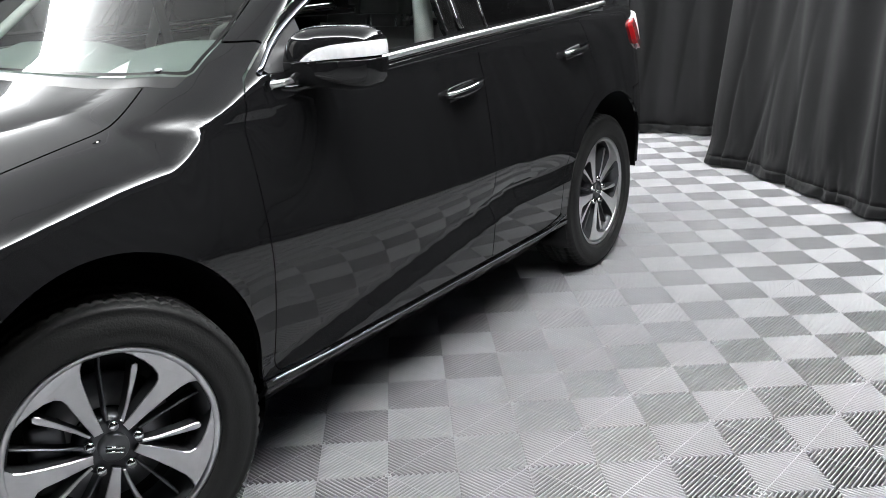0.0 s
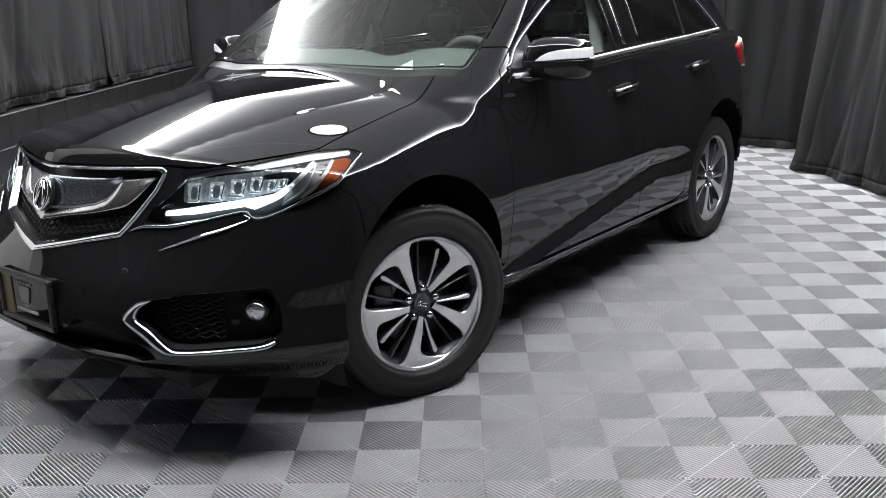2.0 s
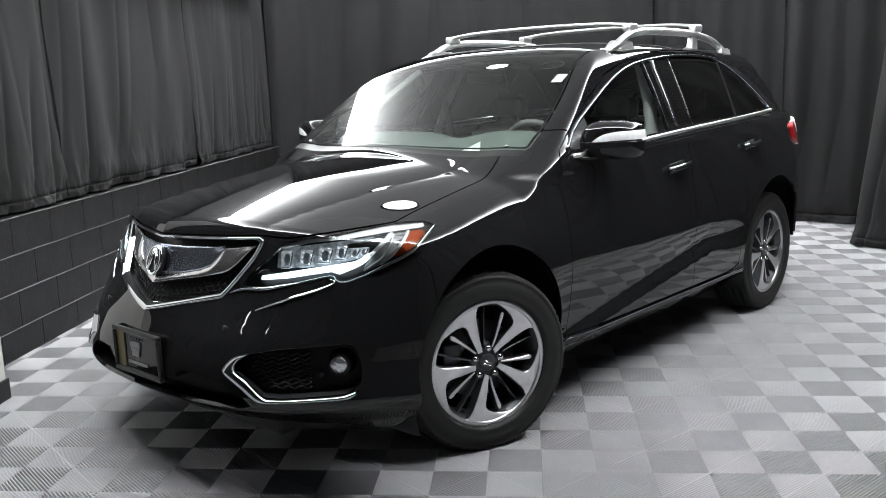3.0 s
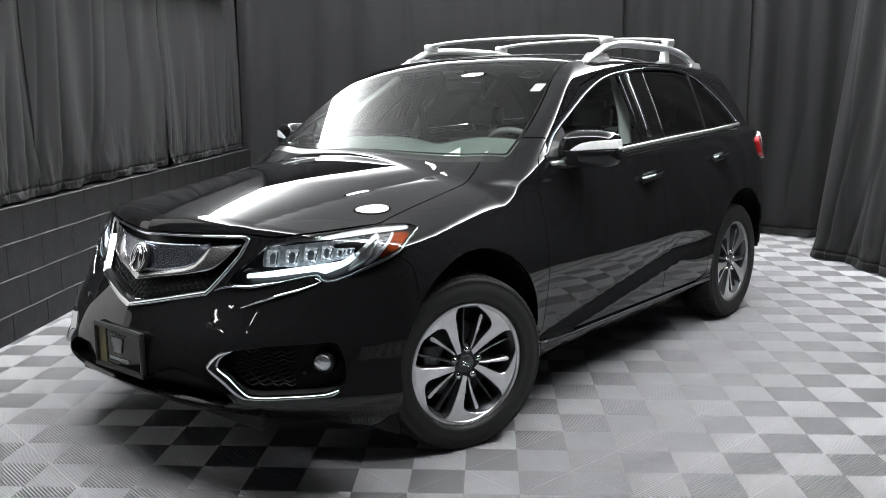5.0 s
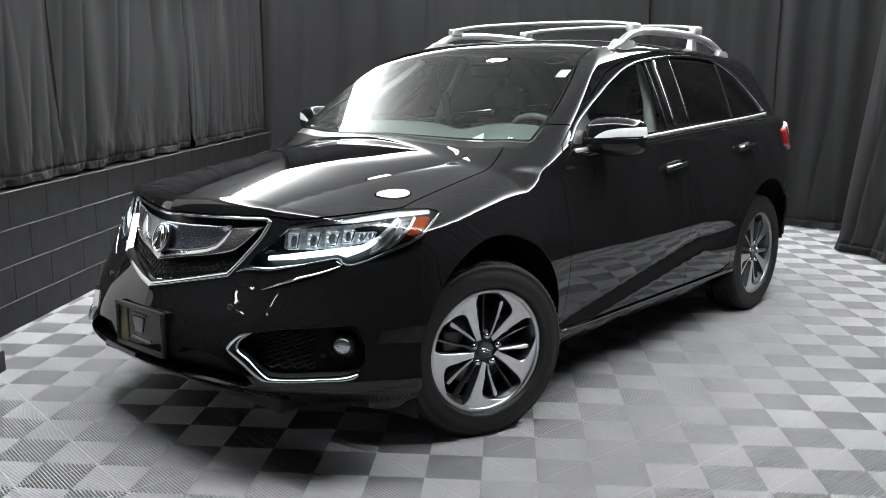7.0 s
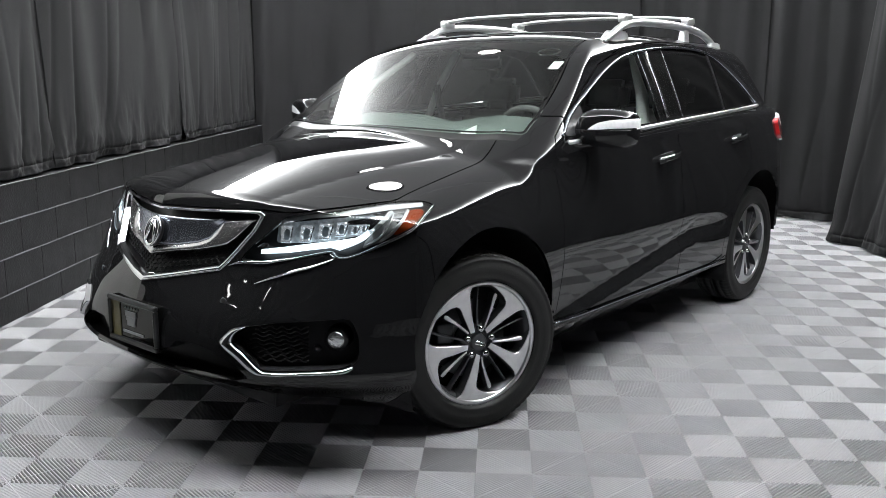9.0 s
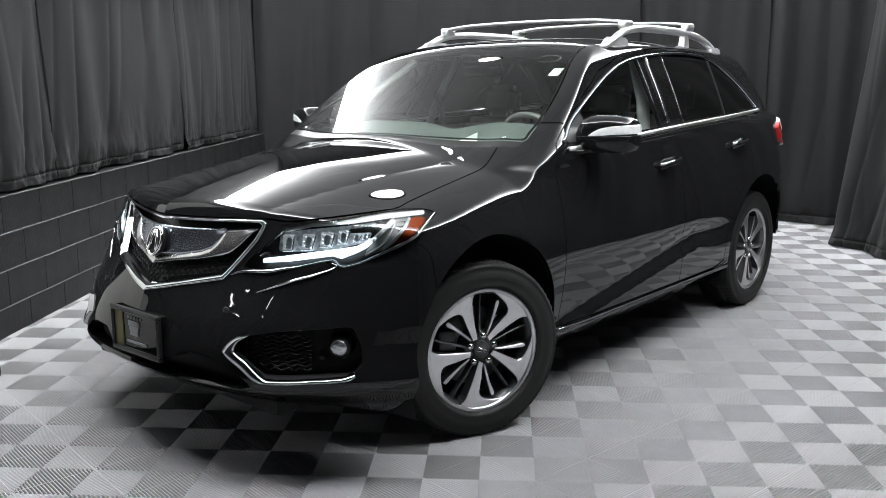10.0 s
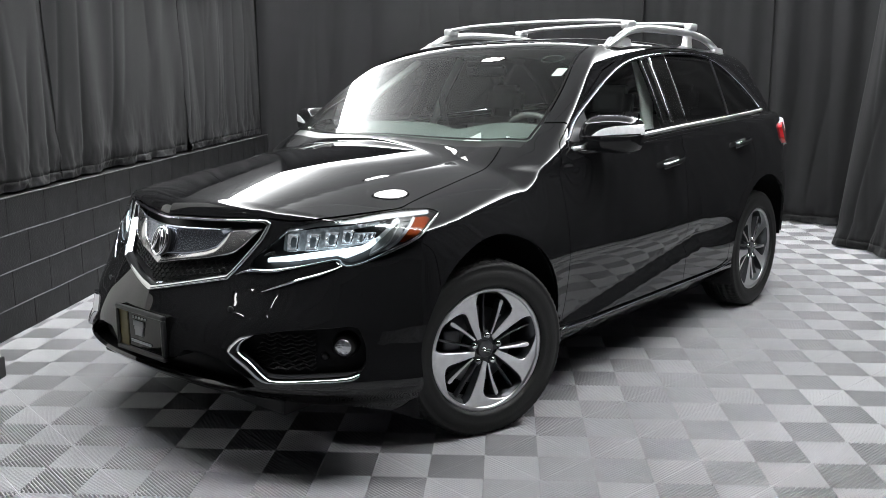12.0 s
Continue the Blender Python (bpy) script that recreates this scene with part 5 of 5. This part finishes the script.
    part("mirror_glass", bm, M_CHROME, m, "mirror glass")


for k, d in enumerate(fdoor):
    door_mirror((1, -1)[k], car)


def side_map(x, z, side, out=0.0):
    lo, hi = 0.3, 1.3
    for _ in range(3):
        a = np.linspace(lo, hi, 65)
        k = int(np.argmax(body(np.full(65, x), a, np.full(65, z)) >= 0))
        lo, hi = a[max(0, k - 1)], a[k]
    return Vector((x, side * (lo + out), z))


# door handles, in chrome-topped black
for doors, x0, x1, z0, z1 in ((fdoor, -1.365, -1.585, 0.962, 0.985), (rdoor, -2.235, -2.435, 1.012, 1.032)):
    for k, d in enumerate(doors):
        s = (1, -1)[k]
        pts = [side_map(x0 + (x1 - x0) * i / 10, z0 + (z1 - z0) * i / 10, s, 0.006 + 0.030 * math.sin(math.pi * min(1, max(0, (i / 10) * 1.0))) ** 0.5) for i in range(11)]
        h = tube("door_handle", pts, [0.010] + [0.015] * 9 + [0.012], M_PAINT, d, "black door handle with chrome edge", 5, False, 0.8)
        tube("handle_chrome", [p + Vector((0, s * 0.006, 0.010)) for p in pts], 0.0065, M_CHROME, d, "chrome handle edge", 4)
        vv = [side_map(x0 + (x1 - x0) * q, z0 + (z1 - z0) * q + dz, s, 0.0015) for q, dz in ((0.15, -0.025), (0.75, -0.025), (0.85, 0.012), (0.1, 0.012))]
        mesh_object("handle_cup", vv, [(0, 1, 2, 3)], M_SATIN, False, d)

# the rounded chrome strip under the side windows
for s in (1, -1):
    pts = [side_map(x, float(curve(np.array([x]), (-2.9, 1.200), (-2.27, 1.178), (-1.48, 1.147), (-0.6, 1.104))[0]) - 0.012, s, 0.005) for x in np.linspace(-0.62, -2.87, 60)]
    tube("belt_strip", pts, 0.0095, M_BRUSHED, car, "bright chrome strip", 5)

# the rounded moulding over the side windows
for s in (1, -1):
    top = spline([(x, z, 0) for x, z in DLO[:9]], 70)
    pts = [side_map(p.x, p.y + 0.004, s, 0.002) for p in top]
    tube("window_moulding", pts, 0.0075, M_CHROME_D, car, "glossy window moulding", 5)

# the highlight along the top edge of the sill, added as a chrome bar
for s in (1, -1):
    pts = [side_map(x, 0.336 + 0.035 * max(0.0, (-2.02 - x) / 0.2) ** 2, s, 0.010) for x in np.linspace(-0.47, -2.20, 40)]
    tube("sill_highlight", pts, 0.0032, M_CHROME_D, car, "highlight along the sill's edge, made as a thin chrome bar", 4)

# glossy edges of the cover between the doors
for s in (1, -1):
    for hi, sl, r in ((-1.475, 0.10, 0.003), (-1.560, 0.12, 0.013), (-1.726, 0.17, 0.003)):
        pts = [side_map(hi - sl * (z - 1.15), z, s, 0.001) for z in np.linspace(1.165, 1.485, 10)]
        tube("pillar_edge", pts, r, M_GLOSS, car, "glossy pillar edge", 5, False, 0.6)
    pts = [side_map(x, float(curve(np.array([x]), (-2.9, 1.200), (-2.27, 1.178), (-1.48, 1.147), (-0.6, 1.104))[0]) - 0.042, s, -0.004) for x in np.linspace(-0.70, -2.60, 60)]
    tube("shoulder_fold", pts, [0.004 + 0.009 * math.sin(math.pi * i / 59) for i in range(60)], M_PAINT, car, "", 5)

# roof rails and cross bars
for s in (1, -1):
    base = [(-1.30, 0.615, 0.0), (-1.40, 0.612, 0.03), (-1.52, 0.608, 0.068), (-1.70, 0.60, 0.082), (-1.95, 0.595, 0.084), (-2.20, 0.59, 0.080), (-2.45, 0.585, 0.066), (-2.62, 0.578, 0.030), (-2.70, 0.575, 0.0)]

    def rz(x, y, h):
        return float(roof_z(np.array([x]), np.array([y]))[0]) + h - 0.012
    line = spline([(x, s * y, rz(x, y, h)) for x, y, h in base], 60)
    rail = tube("roof_rail", line, [0.019 + 0.007 * math.sin(math.pi * i / 59) for i in range(60)], M_RAIL, car, "silver roof rail", 5, False, 0.8)
    for x0, x1, xm in ((-1.29, -1.56, -1.44), (-2.20, -2.28, -2.24), (-2.56, -2.72, -2.64)):
        bm = bmesh.new()
        ra = [rz(x0, 0.61, 0.0), rz(x1, 0.6, 0.0)]
        top = [p for p in line]
        zt = min(top, key=lambda p: abs(p.x - xm)).z
        ya = 0.600 if xm > -2 else 0.59
        vs = [bm.verts.new(q) for q in ((x0, s * (ya + 0.022), ra[0] - 0.01), (x1, s * (ya + 0.022), ra[1] - 0.01), (x1, s * (ya - 0.018), ra[1] - 0.01), (x0, s * (ya - 0.018), ra[0] - 0.01),
                                        (xm + (x0 - xm) * 0.5, s * (ya + 0.014), zt), (xm + (x1 - xm) * 0.9, s * (ya + 0.014), zt), (xm + (x1 - xm) * 0.9, s * (ya - 0.014), zt), (xm + (x0 - xm) * 0.5, s * (ya - 0.014), zt))]
        for q in ((0, 3, 2, 1), (4, 5, 6, 7), (0, 1, 5, 4), (1, 2, 6, 5), (2, 3, 7, 6), (3, 0, 4, 7)):
            bm.faces.new([vs[i] for i in q])
        bmesh.ops.bevel(bm, geom=list(bm.edges), offset=0.007, segments=2, affect="EDGES")
        part("rail_foot", bm, M_RAIL, rail)
for xb, zb in ((-1.56, 1.668), (-2.28, 1.680)):
    bar = tube("cross_bar", spline([(xb, -0.60, zb), (xb, -0.4, zb + 0.016), (xb, 0, zb + 0.022), (xb, 0.4, zb + 0.016), (xb, 0.60, zb)], 30), 0.024, M_RAIL, car, "silver cross bar", 5, False, 0.45)
    for s in (1, -1):
        bm = bmesh.new()
        add_box(bm, (xb - 0.045, s * 0.595 - 0.026, zb - 0.034), (xb + 0.045, s * 0.595 + 0.022, zb + 0.009), 0.011)
        part("bar_clamp", bm, M_RAIL, bar, "", True)

# washer nozzles
for sy in (0.64, -0.64):
    c = (-0.462, sy, 1.139)
    bm = bmesh.new()
    bmesh.ops.create_uvsphere(bm, u_segments=12, v_segments=8, radius=0.009, matrix=Matrix.Translation(c) @ Matrix.Diagonal((1.4, 1, 0.7, 1)))
    part("washer_nozzle", bm, M_CHROME, car, "", True)


# cabin
def soft_box(name, lo, hi, mat, parent, label="", bevel=0.04, m=None):
    bm = bmesh.new()
    add_box(bm, lo, hi)
    bmesh.ops.subdivide_edges(bm, edges=list(bm.edges), cuts=2, use_grid_fill=True)
    bmesh.ops.bevel(bm, geom=[e for e in bm.edges if e.calc_face_angle(0) > 0.5], offset=bevel, segments=4, affect="EDGES")
    if m is not None:
        bmesh.ops.transform(bm, matrix=m, verts=bm.verts)
    return part(name, bm, mat, parent, label, True)


def dashboard():
    vv, ff = [], []
    prof = [(-0.47, 1.050), (-0.60, 1.100), (-0.80, 1.140), (-0.93, 1.136), (-0.985, 1.095), (-1.0, 1.01), (-0.96, 0.88), (-0.92, 0.75), (-0.90, 0.5)]
    n = 48
    for i in range(n + 1):
        y = -0.76 + 1.52 * i / n
        hump = 0.045 * math.exp(-((y - 0.38) / 0.22) ** 2) + 0.030 * math.exp(-(abs(y + 0.36) / 0.27) ** 4) - 0.01 * math.exp(-(y / 0.13) ** 2)
        for x, z in prof:
            k = max(0, 1 - abs(x + 0.84) / 0.36) ** 0.7
            vv.append((x - 0.22 * (abs(y) / 0.76) ** 2.4 * max(0, (x + 1.0) / 0.5), y, z + hump * k - (0.05 * max(0, abs(y) - 0.6))))
    k = len(prof)
    for i in range(n):
        for j in range(k - 1):
            ff.append((i * k + j, i * k + j + 1, (i + 1) * k + j + 1, (i + 1) * k + j))
    d = mesh_object("dashboard", vv, ff, M_DASH, True, car, "padded dashboard, windscreen haze put into its grey-green colour")
    bm = bmesh.new()
    add_box(bm, (-0.99, -0.14, 0.98), (-0.95, 0.14, 1.075), 0.01)
    part("display", bm, M_SATIN, d, "dark centre display")
    for y in (-0.55, 0.62):
        bm = bmesh.new()
        add_box(bm, (-1.0, y - 0.06, 0.97), (-0.97, y + 0.06, 1.03), 0.01)
        part("air_vent", bm, M_CHROME_D, d)


dashboard()
sw = pose(-1.075, 0.38, 1.045, 0, -64, 0)
pts = [sw @ Vector((0.185 * math.cos(t), 0.19 * math.sin(t), 0)) for t in [2 * math.pi * i / 48 for i in range(48)]]
wheel_s = tube("steering_wheel", pts, 0.0165, M_LEATHER, car, "black leather steering wheel", 5, True)
bm = bmesh.new()
bmesh.ops.create_uvsphere(bm, u_segments=20, v_segments=10, radius=0.075, matrix=sw @ Matrix.Diagonal((1, 1.1, 0.45, 1)))
part("airbag_cover", bm, M_LEATHER, wheel_s, "", True)
for t in (0, math.pi, -math.pi / 2):
    tube("wheel_spoke", [sw @ Vector((0.06 * math.sin(t + 1.57), 0.06 * math.cos(t + 1.57), 0)), sw @ Vector((0.18 * math.sin(t + 1.57), 0.18 * math.cos(t + 1.57), 0))], 0.018, M_SATIN, wheel_s, "", 4, False, 0.5)


def seat(x, y, w, label, head=True):
    e = new("seat")
    e.parent = car
    e.matrix_basis = pose(x, y, 0)
    e["label"] = label
    soft_box("seat_cushion", (0.0, -w, 0.50), (0.52, w, 0.66), M_LEATHER, e, "", 0.05)
    soft_box("seat_back", (-0.09, -w, 0.0), (0.06, w, 0.60), M_LEATHER, e, "", 0.055, pose(0.0, 0, 0.58, 0, -17, 0))
    if head:
        hr = soft_box("headrest", (-0.05, -0.13, 0.0), (0.055, 0.13, 0.19), M_LEATHER, e, "", 0.045, pose(-0.205, 0, 1.155, 0, -10, 0))
        for yy in (-0.06, 0.06):
            tube("headrest_post", [(-0.18, yy, 1.10), (-0.205, yy, 1.24)], 0.007, M_CHROME, e)


seat(-1.58, 0.37, 0.25, "black leather driver seat")
seat(-1.58, -0.37, 0.25, "black leather passenger seat")
seat(-2.42, 0.36, 0.30, "black leather rear bench half")
seat(-2.42, -0.36, 0.30, "black leather rear bench half")
soft_box("centre_console", (-1.75, -0.10, 0.35), (-0.95, 0.10, 0.80), M_DASH, car, "", 0.03)
# headliner, pillar trims, door linings, rear view mirror
vv, ff = [], []
nx, ny = 24, 16
for i in range(nx + 1):
    for j in range(ny + 1):
        x, y = -3.0 + 1.78 * i / nx, -0.60 + 1.2 * j / ny
        vv.append((x, y, float(roof_z(np.array([x]), np.array([abs(y)]))[0]) - 0.045))
for i in range(nx):
    for j in range(ny):
        a = i * (ny + 1) + j
        ff.append((a, a + 1, a + ny + 2, a + ny + 1))
mesh_object("headliner", vv, ff, material("dark_headliner_cloth", (0.30, 0.30, 0.29), rough=0.95, var=0.1, bump=0.2), True, car, "dark cloth headliner")
for s in (1, -1):
    for xa, xb, wd, nm in ((-1.44, -1.60, 0.055, "pillar_trim"),):
        back = 0.0 if s > 0 else 0.14
        p0, p1 = Vector((xa - back, s * 0.79, 1.06)), Vector((xb - back * 0.6, s * 0.625, 1.50))
        tube(nm, [p0, (p0 + p1) / 2 + Vector((0, s * 0.02, 0)), p1], 0.034 if s > 0 else 0.022, M_TRIM, car, "light grey inner pillar trim", 5, False, 0.4)
    tube("pillar_trim", [(-0.74, s * 0.70, 1.12), (-1.0, s * 0.645, 1.32), (-1.24, s * 0.58, 1.475)], 0.035, M_TRIM, car, "light grey inner pillar trim", 4, False, 0.5)
    soft_box("door_lining", (-2.4, s * 0.80 - 0.03, 0.40), (-0.70, s * 0.80 + 0.03, 1.09), M_SAIL, car, "", 0.02)
    tube("seat_belt", [(-1.58, s * 0.70, 1.30), (-1.60, s * 0.66, 1.05), (-1.62, s * 0.64, 0.7)], 0.022, M_SATIN, car, "", 3, False, 0.15)
soft_box("rear_view_mirror", (-0.02, -0.13, -0.035), (0.02, 0.13, 0.035), M_SATIN, car, "black rear-view mirror", 0.015, pose(-1.13, 0, 1.43, 0, 15, 0))
soft_box("sensor_cover", (-1.10, -0.07, 1.475), (-1.02, 0.07, 1.51), M_SATIN, car, "", 0.01)
soft_box("cargo_bulkhead", (-3.2, -0.7, 0.3), (-3.0, 0.7, 1.1), M_PLASTIC, car, "", 0.02)


def on_screen(y, z, sink):
    x = float(screen_x(np.array([abs(y)]), np.array([z]))[0])
    return Vector((x - sink, y, z))


def card(name, y0, z0, w, h, mat, parent, label):
    c = [on_screen(y0, z0, 0.012), on_screen(y0 + w, z0, 0.012), on_screen(y0 + w, z0 + h, 0.012), on_screen(y0, z0 + h, 0.012)]
    n = (c[1] - c[0]).cross(c[2] - c[0]).normalized() * 0.002
    return mesh_object(name, c + [q - n for q in c], [(0, 1, 2, 3), (7, 6, 5, 4), (0, 4, 5, 1), (1, 5, 6, 2), (2, 6, 7, 3), (3, 7, 4, 0)], mat, False, parent, label)


card("window_sticker", 0.575, 1.400, 0.050, 0.034, M_WHITE, car, "small white sticker on the windscreen")
tube("visor_ring", [on_screen(0.485 + 0.055 * math.cos(t), 1.478 + 0.016 * math.sin(t), 0.05) for t in [2 * math.pi * i / 28 for i in range(28)]], 0.004, M_SAIL, car, "", 3, True)
# white sheet for the ceiling light's reflection low in the windscreen
pv = [(-0.437, 0.350, 1.100), (-0.466, 0.488, 1.104), (-0.531, 0.440, 1.152), (-0.475, 0.385, 1.116)]
paper = mesh_object("screen_reflection", pv + [(x, y, z - 0.002) for x, y, z in pv], [(0, 1, 2, 3), (7, 6, 5, 4), (0, 4, 5, 1), (1, 5, 6, 2), (2, 6, 7, 3), (3, 7, 4, 0)], M_WHITE)
tagged(paper, "white sheet standing for the ceiling light's reflection in the windscreen", "paper")
